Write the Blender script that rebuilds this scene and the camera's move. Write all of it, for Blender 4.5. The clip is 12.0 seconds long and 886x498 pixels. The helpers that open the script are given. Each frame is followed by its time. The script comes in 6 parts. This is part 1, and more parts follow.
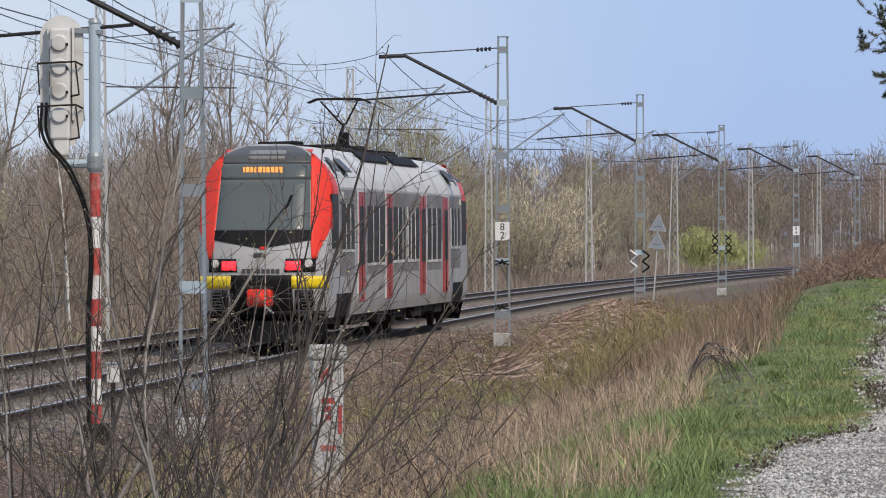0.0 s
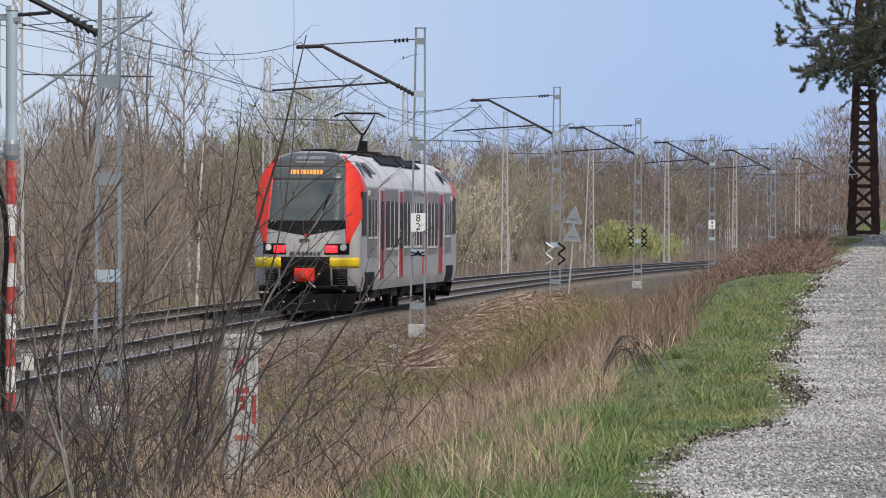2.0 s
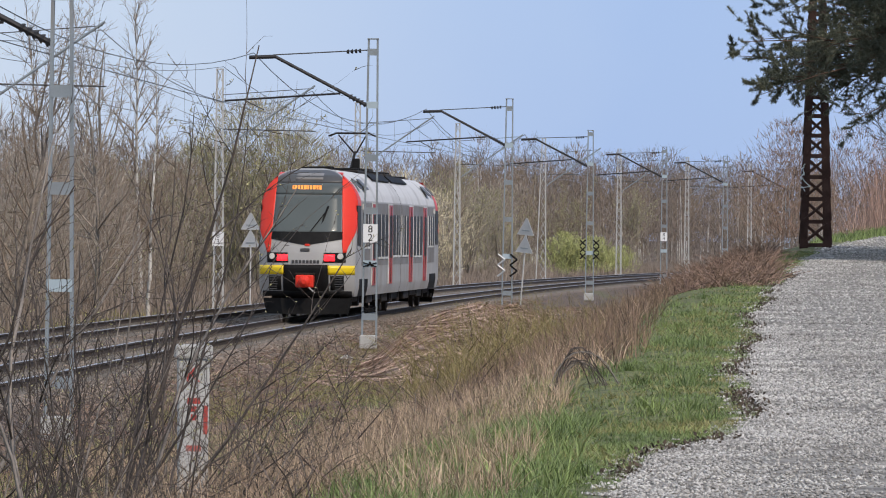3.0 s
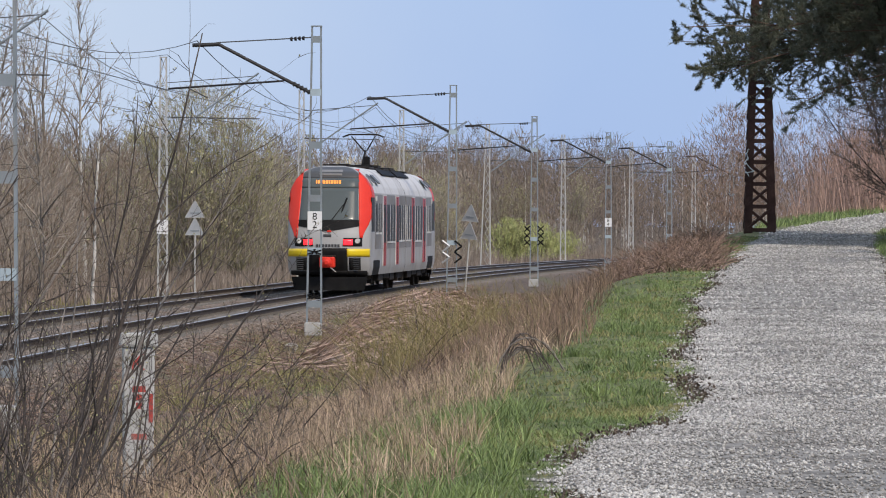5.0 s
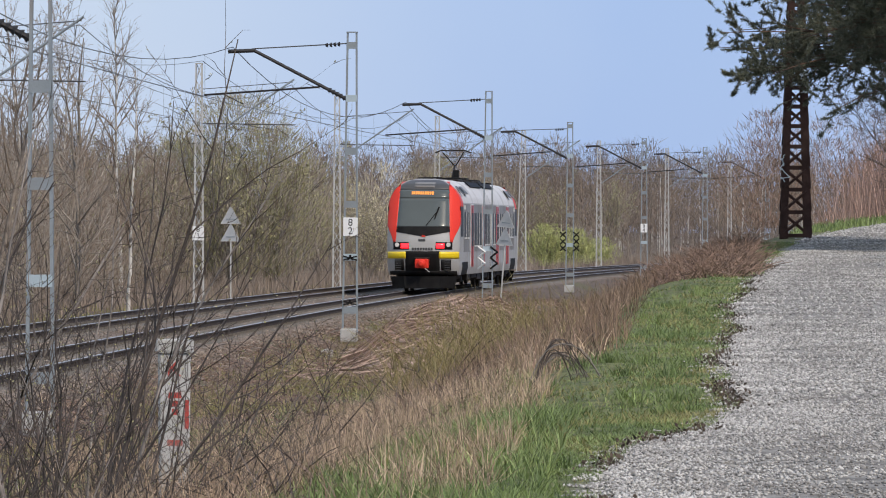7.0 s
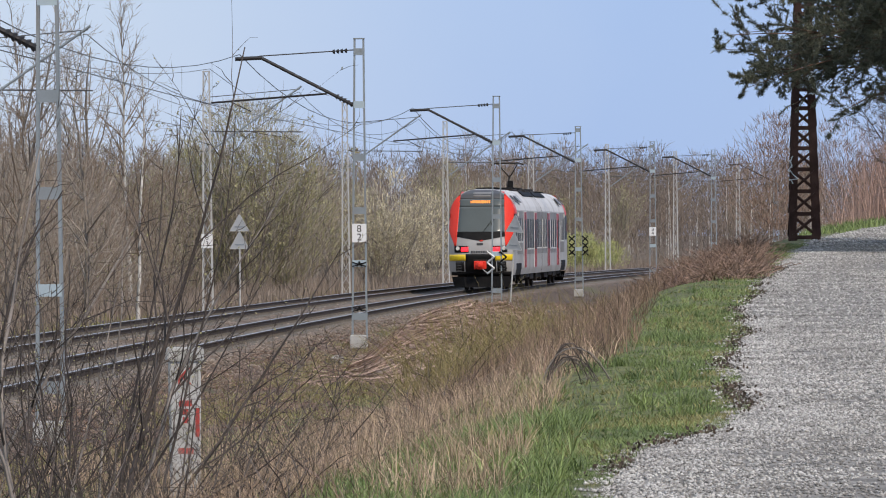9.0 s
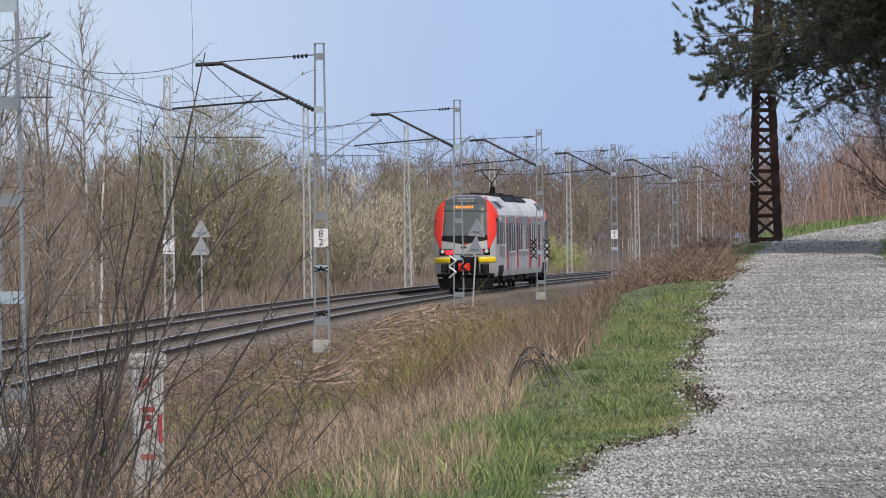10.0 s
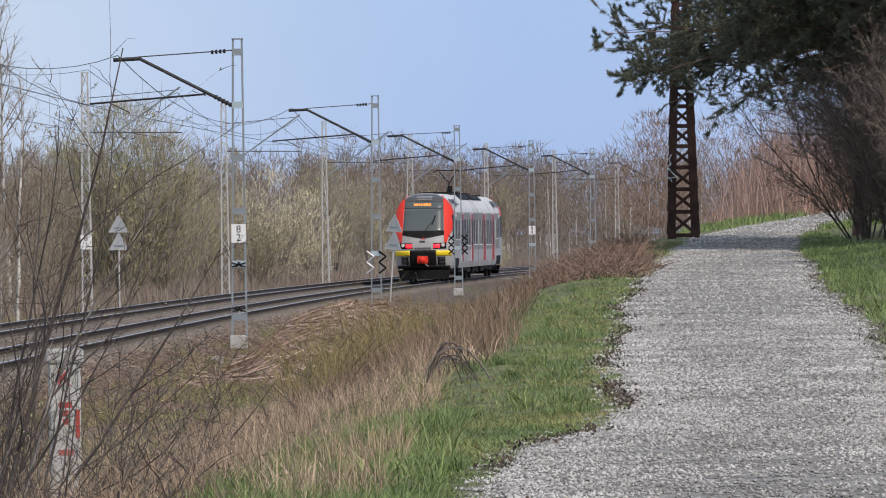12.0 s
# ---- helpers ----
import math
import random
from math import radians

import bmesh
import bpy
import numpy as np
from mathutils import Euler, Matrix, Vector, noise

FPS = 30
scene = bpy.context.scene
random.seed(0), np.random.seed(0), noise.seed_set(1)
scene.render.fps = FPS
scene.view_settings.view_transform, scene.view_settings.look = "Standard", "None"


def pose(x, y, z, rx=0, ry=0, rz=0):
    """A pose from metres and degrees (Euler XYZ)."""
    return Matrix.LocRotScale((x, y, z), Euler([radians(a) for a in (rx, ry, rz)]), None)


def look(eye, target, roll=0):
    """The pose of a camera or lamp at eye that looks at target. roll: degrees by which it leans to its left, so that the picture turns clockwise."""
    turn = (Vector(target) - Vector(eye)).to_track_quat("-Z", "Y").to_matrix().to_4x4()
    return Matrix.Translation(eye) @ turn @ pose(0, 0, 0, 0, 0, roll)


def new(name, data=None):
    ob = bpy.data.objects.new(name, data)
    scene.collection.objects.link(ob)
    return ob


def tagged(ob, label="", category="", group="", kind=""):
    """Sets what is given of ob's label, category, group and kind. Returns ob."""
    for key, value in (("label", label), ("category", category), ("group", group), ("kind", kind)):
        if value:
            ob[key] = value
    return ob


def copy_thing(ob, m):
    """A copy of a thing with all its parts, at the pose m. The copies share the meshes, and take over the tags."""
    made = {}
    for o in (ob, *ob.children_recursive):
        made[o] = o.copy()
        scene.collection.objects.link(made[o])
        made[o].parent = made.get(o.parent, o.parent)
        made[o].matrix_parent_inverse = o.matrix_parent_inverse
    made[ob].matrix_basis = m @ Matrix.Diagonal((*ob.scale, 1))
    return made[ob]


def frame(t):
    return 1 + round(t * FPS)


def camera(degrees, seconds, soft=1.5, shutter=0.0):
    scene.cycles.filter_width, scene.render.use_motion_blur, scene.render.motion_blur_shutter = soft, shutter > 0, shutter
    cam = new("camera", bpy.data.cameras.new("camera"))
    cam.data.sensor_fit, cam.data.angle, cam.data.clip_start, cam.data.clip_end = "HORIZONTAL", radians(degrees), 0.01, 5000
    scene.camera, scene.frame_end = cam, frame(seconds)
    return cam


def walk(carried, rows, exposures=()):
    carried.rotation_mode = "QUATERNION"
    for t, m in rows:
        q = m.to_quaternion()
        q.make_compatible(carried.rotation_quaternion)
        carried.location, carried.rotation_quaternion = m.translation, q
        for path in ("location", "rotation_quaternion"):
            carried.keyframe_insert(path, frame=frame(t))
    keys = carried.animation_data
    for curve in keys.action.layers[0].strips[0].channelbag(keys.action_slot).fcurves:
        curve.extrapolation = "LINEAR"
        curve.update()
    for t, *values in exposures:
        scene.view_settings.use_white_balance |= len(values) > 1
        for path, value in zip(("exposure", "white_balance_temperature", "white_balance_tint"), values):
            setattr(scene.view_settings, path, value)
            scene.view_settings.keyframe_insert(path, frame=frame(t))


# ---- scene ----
cam = camera(8.541, 12.0, soft=1.05)
EYE = (0.0, 0.0, 2.35)


def aim(yaw, pitch, roll):
    return pose(*EYE, 0, 0, yaw) @ pose(0, 0, 0, pitch) @ pose(0, 0, 0, 0, roll) @ pose(0, 0, 0, 90)


walk(cam, [(t, aim(a, b, c)) for t, a, b, c in (
    (0, 0.0000, -0.1582, 0.2292),
    (0.5, -0.3375, -0.2202, 0.1693),
    (1, -0.4801, -0.2317, 0.1430),
    (1.5, -0.6304, -0.2525, 0.0663),
    (2, -0.8136, -0.2437, -0.2763),
    (2.5, -1.0378, -0.2132, -0.4540),
    (3, -1.2765, -0.1330, -0.5151),
    (3.5, -1.6214, -0.0998, -0.4326),
    (3.7, -1.7551, -0.1249, -0.4326),
    (5.3, -1.7795, -0.2618, -0.1746),
    (5.5, -1.7468, -0.2345, -0.1746),
    (6, -1.5942, -0.2455, -0.3643),
    (6.5, -1.5143, -0.1995, -0.2802),
    (8.3, -1.5364, -0.2043, 0.1024),
    (8.5, -1.4944, -0.1961, 0.1024),
    (9, -1.3812, -0.1486, 0.4450),
    (9.5, -1.4881, -0.1243, 0.7189),
    (10, -1.7510, -0.1121, 0.8408),
    (10.5, -1.9882, -0.0941, 0.8222),
    (11, -2.1600, -0.0766, 0.7234),
    (11.5, -2.4150, -0.1263, 0.7840),
    (12, -2.5447, -0.1648, 0.7608))])

# ---- light ----
SUN_AZIMUTH, SUN_HEIGHT = 146.0, 42.0
world = bpy.data.worlds.new("sky")
scene.world = world
world.use_nodes = True
wn, wl = world.node_tree.nodes, world.node_tree.links
background = wn["Background"]
sky = wn.new("ShaderNodeTexSky")
sky.sky_type, sky.sun_disc = "NISHITA", False
sky.sun_elevation, sky.sun_rotation = radians(SUN_HEIGHT), radians(SUN_AZIMUTH)
sky.air_density, sky.dust_density, sky.ozone_density = 1.0, 0.6, 2.0
veil = wn.new("ShaderNodeMix")
veil.data_type = "RGBA"
veil.inputs[0].default_value = 0.88
where = wn.new("ShaderNodeTexCoord")
turn = wn.new("ShaderNodeSeparateXYZ")
wl.new(where.outputs["Generated"], turn.inputs[0])
bank = wn.new("ShaderNodeMapRange")
bank.inputs["From Min"].default_value, bank.inputs["From Max"].default_value = -0.10, 0.06
wl.new(turn.outputs["X"], bank.inputs["Value"])
lift = wn.new("ShaderNodeMapRange")
lift.inputs["From Min"].default_value, lift.inputs["From Max"].default_value = 0.0, 0.06
wl.new(turn.outputs["Z"], lift.inputs["Value"])
cloud = wn.new("ShaderNodeTexNoise")
cloud.inputs["Scale"].default_value, cloud.inputs["Detail"].default_value = 14.0, 4.0
wl.new(where.outputs["Generated"], cloud.inputs["Vector"])
side = wn.new("ShaderNodeMix")
side.data_type = "RGBA"
side.inputs[6].default_value, side.inputs[7].default_value = (6.6, 7.5, 8.9, 1), (3.75, 5.3, 8.7, 1)
soften = wn.new("ShaderNodeMath")
soften.operation = "MULTIPLY_ADD"
wl.new(cloud.outputs["Fac"], soften.inputs[0])
soften.inputs[1].default_value = 0.5
wl.new(bank.outputs[0], soften.inputs[2])
shift = wn.new("ShaderNodeMath")
shift.operation, shift.use_clamp = "SUBTRACT", True
wl.new(soften.outputs[0], shift.inputs[0])
shift.inputs[1].default_value = 0.25
wl.new(shift.outputs[0], side.inputs[0])
wl.new(sky.outputs[0], veil.inputs[6])
wl.new(side.outputs[2], veil.inputs[7])
wl.new(veil.outputs[2], background.inputs["Color"])
background.inputs["Strength"].default_value = 0.1
sun = new("sun", bpy.data.lights.new("sun", "SUN"))
sun.data.energy, sun.data.angle, sun.data.color = 3.3, radians(5), (1.0, 0.87, 0.72)
sa, sh = radians(SUN_AZIMUTH), radians(SUN_HEIGHT)
sun.matrix_world = look((0, 0, 50), (-math.sin(sa) * math.cos(sh), -math.cos(sa) * math.cos(sh), 50 - math.sin(sh)))
scene.view_settings.exposure = 0.0


# ---- materials ----
def material(name, low, high, scale=3.0, rough=0.8, metal=0.0, bump=0.0, fine=60.0, per_piece=0.0, glow=0.0, coat=0.0, spec=0.5, stains=None, stain_scale=0.6, clear=0.0):
    """Two-tone material with grain at a large and a fine scale, relief, and an optional third stain colour."""
    m = bpy.data.materials.new(name)
    m.use_nodes = True
    n, l = m.node_tree.nodes, m.node_tree.links
    b = n["Principled BSDF"]
    co = n.new("ShaderNodeTexCoord")
    big, small = n.new("ShaderNodeTexNoise"), n.new("ShaderNodeTexNoise")
    big.inputs["Scale"].default_value, big.inputs["Detail"].default_value = scale, 5.0
    small.inputs["Scale"].default_value, small.inputs["Detail"].default_value = fine, 3.0
    for q in (big, small):
        l.new(co.outputs["Object"], q.inputs["Vector"])
    ave = n.new("ShaderNodeMath")
    ave.operation = "MULTIPLY_ADD"
    l.new(small.outputs["Fac"], ave.inputs[0])
    ave.inputs[1].default_value = 0.5
    l.new(big.outputs["Fac"], ave.inputs[2])
    ramp = n.new("ShaderNodeValToRGB")
    ramp.color_ramp.elements[0].position, ramp.color_ramp.elements[1].position = 0.5, 1.0
    ramp.color_ramp.elements[0].color, ramp.color_ramp.elements[1].color = (*low, 1), (*high, 1)
    l.new(ave.outputs[0], ramp.inputs[0])
    out = ramp.outputs[0]
    if stains:
        spot, edge, mix = n.new("ShaderNodeTexNoise"), n.new("ShaderNodeMapRange"), n.new("ShaderNodeMix")
        spot.inputs["Scale"].default_value, spot.inputs["Detail"].default_value = stain_scale, 6.0
        l.new(co.outputs["Object"], spot.inputs["Vector"])
        edge.inputs["From Min"].default_value, edge.inputs["From Max"].default_value = 0.5, 0.68
        l.new(spot.outputs["Fac"], edge.inputs["Value"])
        mix.data_type = "RGBA"
        l.new(edge.outputs[0], mix.inputs[0])
        l.new(out, mix.inputs[6])
        mix.inputs[7].default_value = (*stains, 1)
        out = mix.outputs[2]
    if per_piece:
        geo, amount, hsv = n.new("ShaderNodeNewGeometry"), n.new("ShaderNodeMapRange"), n.new("ShaderNodeHueSaturation")
        l.new(geo.outputs["Random Per Island"], amount.inputs["Value"])
        amount.inputs["To Min"].default_value, amount.inputs["To Max"].default_value = 1 - per_piece, 1 + per_piece
        l.new(amount.outputs[0], hsv.inputs["Value"])
        l.new(out, hsv.inputs["Color"])
        out = hsv.outputs[0]
    l.new(out, b.inputs["Base Color"])
    b.inputs["Roughness"].default_value, b.inputs["Metallic"].default_value = rough, metal
    b.inputs["Coat Weight"].default_value, b.inputs["Specular IOR Level"].default_value = coat, spec
    if clear:
        b.inputs["Transmission Weight"].default_value = clear
    if bump:
        bp = n.new("ShaderNodeBump")
        bp.inputs["Strength"].default_value, bp.inputs["Distance"].default_value = bump, 0.02
        l.new(small.outputs["Fac"], bp.inputs["Height"])
        l.new(bp.outputs[0], b.inputs["Normal"])
    if glow:
        b.inputs["Emission Color"].default_value, b.inputs["Emission Strength"].default_value = (*high, 1), glow
    return m


M = {}
M["paint_light"] = material("light_grey_paint", (0.31, 0.31, 0.31), (0.40, 0.40, 0.40), 0.7, 0.5, spec=0.2, stains=(0.30, 0.285, 0.265), stain_scale=0.9)
M["paint_silver"] = material("silver_roof_paint", (0.50, 0.50, 0.50), (0.60, 0.60, 0.60), 0.6, 0.6, spec=0.12, stains=(0.38, 0.375, 0.37))
M["paint_mid"] = material("mid_grey_paint", (0.17, 0.165, 0.16), (0.24, 0.232, 0.225), 0.8, 0.45, spec=0.2, stains=(0.16, 0.14, 0.12))
M["paint_dark"] = material("dark_grey_paint", (0.05, 0.052, 0.055), (0.08, 0.082, 0.085), 1.0, 0.45, spec=0.3)
M["paint_red"] = material("train_red_paint", (0.62, 0.035, 0.02), (0.75, 0.05, 0.03), 1.0, 0.45, coat=0.08, spec=0.2)
# Doors take a darker red than the nose pillars.
M["door_red"] = material("darker_door_red", (0.34, 0.028, 0.03), (0.43, 0.04, 0.04), 1.0, 0.45, coat=0.1)
M["paint_yellow"] = material("train_yellow_paint", (0.72, 0.52, 0.01), (0.82, 0.62, 0.02), 1.0, 0.4, coat=0.3)
M["glass_dark"] = material("dark_window_glass", (0.018, 0.019, 0.020), (0.035, 0.036, 0.038), 0.5, 0.35, spec=0.03)
# Screen glass: the grey of the reflected sky is put into the base colour.
M["glass_front"] = material("sky_grey_screen_glass", (0.075, 0.088, 0.088), (0.105, 0.122, 0.122), 0.4, 0.18, spec=0.3)
M["black"] = material("black_plastic", (0.006, 0.006, 0.007), (0.014, 0.014, 0.014), 4.0, 0.7, spec=0.15)
M["iron"] = material("dark_iron", (0.014, 0.012, 0.011), (0.035, 0.03, 0.026), 6.0, 0.8, spec=0.2)
M["lamp_red"] = material("tail_light", (0.9, 0.01, 0.02), (1.0, 0.02, 0.03), 1.0, 0.2, glow=2.2)
M["lamp_clear"] = material("headlight_glass", (0.5, 0.5, 0.48), (0.7, 0.7, 0.68), 1.0, 0.1)
M["amber"] = material("amber_display", (0.9, 0.3, 0.05), (1.0, 0.36, 0.08), 1.0, 0.4, glow=0.7)
M["rail_steel"] = material("rail_steel", (0.36, 0.34, 0.31), (0.50, 0.48, 0.45), 8.0, 0.35, 0.8)
M["rail_rust"] = material("rusty_rail_web", (0.028, 0.020, 0.016), (0.06, 0.043, 0.033), 5.0, 0.85, bump=0.3)
M["sleeper"] = material("weathered_sleeper", (0.10, 0.088, 0.075), (0.19, 0.17, 0.145), 2.0, 0.9, bump=0.4)
M["zinc"] = material("galvanised_steel", (0.215, 0.25, 0.275), (0.32, 0.36, 0.385), 1.5, 0.5, 0.35, stains=(0.24, 0.235, 0.225))
M["zinc_pale"] = material("pale_galvanised_steel", (0.42, 0.42, 0.41), (0.56, 0.56, 0.55), 1.5, 0.55, 0.2, stains=(0.38, 0.35, 0.31))
M["zinc_blue"] = material("bluish_steel_plate", (0.34, 0.42, 0.47), (0.44, 0.53, 0.58), 1.5, 0.5, 0.2)
M["tube_dark"] = material("dark_insulated_tube", (0.009, 0.009, 0.011), (0.024, 0.023, 0.025), 3.0, 0.6)
M["wire"] = material("weathered_copper_wire", (0.06, 0.06, 0.062), (0.10, 0.10, 0.10), 3.0, 0.5, 0.3)
M["white_sign"] = material("white_sign_plate", (0.70, 0.71, 0.72), (0.80, 0.81, 0.82), 2.0, 0.5, stains=(0.62, 0.61, 0.58))
M["sign_back"] = material("grey_sign_back", (0.38, 0.40, 0.42), (0.52, 0.54, 0.56), 2.0, 0.45, 0.4)
M["signal_grey"] = material("pale_grey_signal_paint", (0.50, 0.50, 0.48), (0.64, 0.64, 0.62), 2.0, 0.6, stains=(0.40, 0.38, 0.34), stain_scale=2.5)
M["stripe_red"] = material("faded_red_paint", (0.34, 0.035, 0.03), (0.48, 0.07, 0.055), 6.0, 0.7, stains=(0.42, 0.20, 0.17), stain_scale=7.0)
M["stripe_white"] = material("worn_white_paint", (0.60, 0.59, 0.57), (0.74, 0.73, 0.71), 6.0, 0.7, stains=(0.45, 0.43, 0.40), stain_scale=7.0)
M["concrete"] = material("pale_concrete", (0.36, 0.36, 0.355), (0.50, 0.50, 0.49), 4.0, 0.9, bump=0.5, stains=(0.36, 0.36, 0.33), stain_scale=3.0)
M["rust"] = material("rusted_pylon_steel", (0.030, 0.018, 0.016), (0.066, 0.038, 0.033), 3.0, 0.9, bump=0.4, spec=0.2, stains=(0.075, 0.045, 0.038), stain_scale=2.0)
M["graffiti"] = material("pale_blue_spray_paint", (0.42, 0.50, 0.55), (0.62, 0.70, 0.75), 8.0, 0.7)
M["ballast"] = material("ballast_stone", (0.14, 0.11, 0.085), (0.33, 0.27, 0.22), 1.2, 0.95, bump=0.8, per_piece=0.4)
M["gravel_bed"] = material("trodden_gravel", (0.085, 0.078, 0.068), (0.36, 0.343, 0.315), 3.0, 0.95, bump=1.0, fine=26.0, stains=(0.17, 0.148, 0.125), stain_scale=0.3)
M["ballast_bed"] = material("ballast_bed", (0.085, 0.064, 0.048), (0.25, 0.20, 0.155), 1.6, 0.95, bump=0.9, fine=22.0, stains=(0.11, 0.075, 0.05), stain_scale=0.4)
M["gravel"] = material("pale_gravel", (0.24, 0.23, 0.215), (0.54, 0.525, 0.50), 0.8, 0.95, bump=0.8, per_piece=0.5)


# ---- the lie of the land ----
def track_x(y):
    """The centre line of the nearer track."""
    if y > 520.0:
        return track_x(520.0) + 0.23 * (y - 520.0)
    v = max(y, -60.0) / 100
    return -11.5737 + 6.4038 * v - 0.0798 * v * v + 0.2578 * v ** 3


def heading(y):
    return (track_x(y + 1.0) - track_x(y - 1.0)) / 2.0


def beside(y, off, z=0.0):
    m = heading(y)
    n = math.hypot(1, m)
    return Vector((track_x(y) + off / n, y - off * m / n, z))


def along(y):
    """Degrees about z that turn local +y into the track's way at y."""
    return -math.degrees(math.atan(heading(y)))


FAR = -3.93


def smooth(a, b, v):
    k = min(1.0, max(0.0, (v - a) / (b - a)))
    return k * k * (3 - 2 * k)


def path_left(y):
    return 11.38 + 0.0118 * y + 0.0132 * max(0.0, y - 78) - 0.55 * smooth(40.5, 37, y) + max(0, y - 150) ** 2 * 0.0014 + 0.07 * math.sin(y * 0.31) + 0.05 * math.sin(y * 0.87 + 1)


def path_right(y):
    return 13.3 + 0.0237 * y + max(0, y - 150) ** 2 * 0.0014 + 0.08 * math.sin(y * 0.17 + 2) + 0.05 * math.sin(y * 0.71)


def path_level(y):
    yy = min(max(y, 0.0), 235.0)
    return 0.62 + 0.0093 * yy + 0.00012 * max(0.0, yy - 150.0) ** 2


def land(u, y):
    """Height of the ground, u metres to the right of the nearer track."""
    bump = 0.06 * noise.noise((u * 0.35, y * 0.22, 0.0)) + 0.03 * noise.noise((u * 1.3, y * 1.1, 4.0))
    if u < -5.4:
        bed = -0.2 - 0.32 * smooth(-5.6, -7.2, u)
        return bed + bump * smooth(-5.6, -9, u) * 1.5
    if u < 1.7:
        return -0.2 - 0.10 * math.exp(-((u + 1.96) / 0.45) ** 2) + 0.1 * bump
    low = -0.2 - 0.36 * smooth(1.7, 3.1, u)
    p = path_level(y)
    z = low + (p - low) * smooth(path_left(y) - 5.9, path_left(y) - 0.7, u)
    if u > path_right(y):
        z += 0.35 * smooth(0.3, 4.0, u - path_right(y))
    flat = 1.0 - 0.85 * smooth(path_left(y) - 0.4, path_left(y), u) * (1 - smooth(path_right(y), path_right(y) + 0.4, u))
    return z + bump * flat * smooth(1.7, 4.0, u)


def ground_at(x, y):
    return land(x - track_x(y), y)


def steps(spans):
    out = []
    for a, b, s in spans:
        k = max(1, round((b - a) / s))
        out += [a + (b - a) * i / k for i in range(k)]
    return out + [spans[-1][1]]


def mesh_object(name, verts, faces, mat, parent=None, smooth_shade=False):
    me = bpy.data.meshes.new(name)
    me.from_pydata(verts, [], faces)
    me.materials.append(mat)
    if smooth_shade:
        me.polygons.foreach_set("use_smooth", [True] * len(me.polygons))
    me.update()
    ob = new(name, me)
    if parent:
        ob.parent = parent
    return ob


def ground_material():
    m = bpy.data.materials.new("soil_and_turf")
    m.use_nodes = True
    n, l = m.node_tree.nodes, m.node_tree.links
    b = n["Principled BSDF"]
    b.inputs["Roughness"].default_value = 0.95
    co = n.new("ShaderNodeTexCoord")
    att = n.new("ShaderNodeAttribute")
    att.attribute_name = "cover"
    sep = n.new("ShaderNodeSeparateColor")
    l.new(att.outputs["Color"], sep.inputs[0])

    def grain(scale, a, c):
        t, r = n.new("ShaderNodeTexNoise"), n.new("ShaderNodeValToRGB")
        t.inputs["Scale"].default_value, t.inputs["Detail"].default_value = scale, 7.0
        l.new(co.outputs["Object"], t.inputs["Vector"])
        r.color_ramp.elements[0].position, r.color_ramp.elements[1].position = 0.35, 0.66
        r.color_ramp.elements[0].color, r.color_ramp.elements[1].color = (*a, 1), (*c, 1)
        l.new(t.outputs["Fac"], r.inputs[0])
        return r.outputs[0], t.outputs["Fac"]

    soil, h = grain(5.0, (0.035, 0.025, 0.019), (0.17, 0.122, 0.088))
    turf, _ = grain(7.0, (0.045, 0.055, 0.018), (0.16, 0.17, 0.06))
    stone, hs = grain(16.0, (0.15, 0.138, 0.122), (0.37, 0.35, 0.32))
    bed, _ = grain(12.0, (0.10, 0.075, 0.055), (0.25, 0.195, 0.15))
    out = soil
    for channel, colour in ((0, turf), (1, stone), (2, bed)):
        mix = n.new("ShaderNodeMix")
        mix.data_type = "RGBA"
        l.new(sep.outputs[channel], mix.inputs[0])
        l.new(out, mix.inputs[6])
        l.new(colour, mix.inputs[7])
        out = mix.outputs[2]
    l.new(out, b.inputs["Base Color"])
    bp = n.new("ShaderNodeBump")
    bp.inputs["Strength"].default_value, bp.inputs["Distance"].default_value = 0.7, 0.04
    l.new(hs, bp.inputs["Height"])
    l.new(bp.outputs[0], b.inputs["Normal"])
    return m


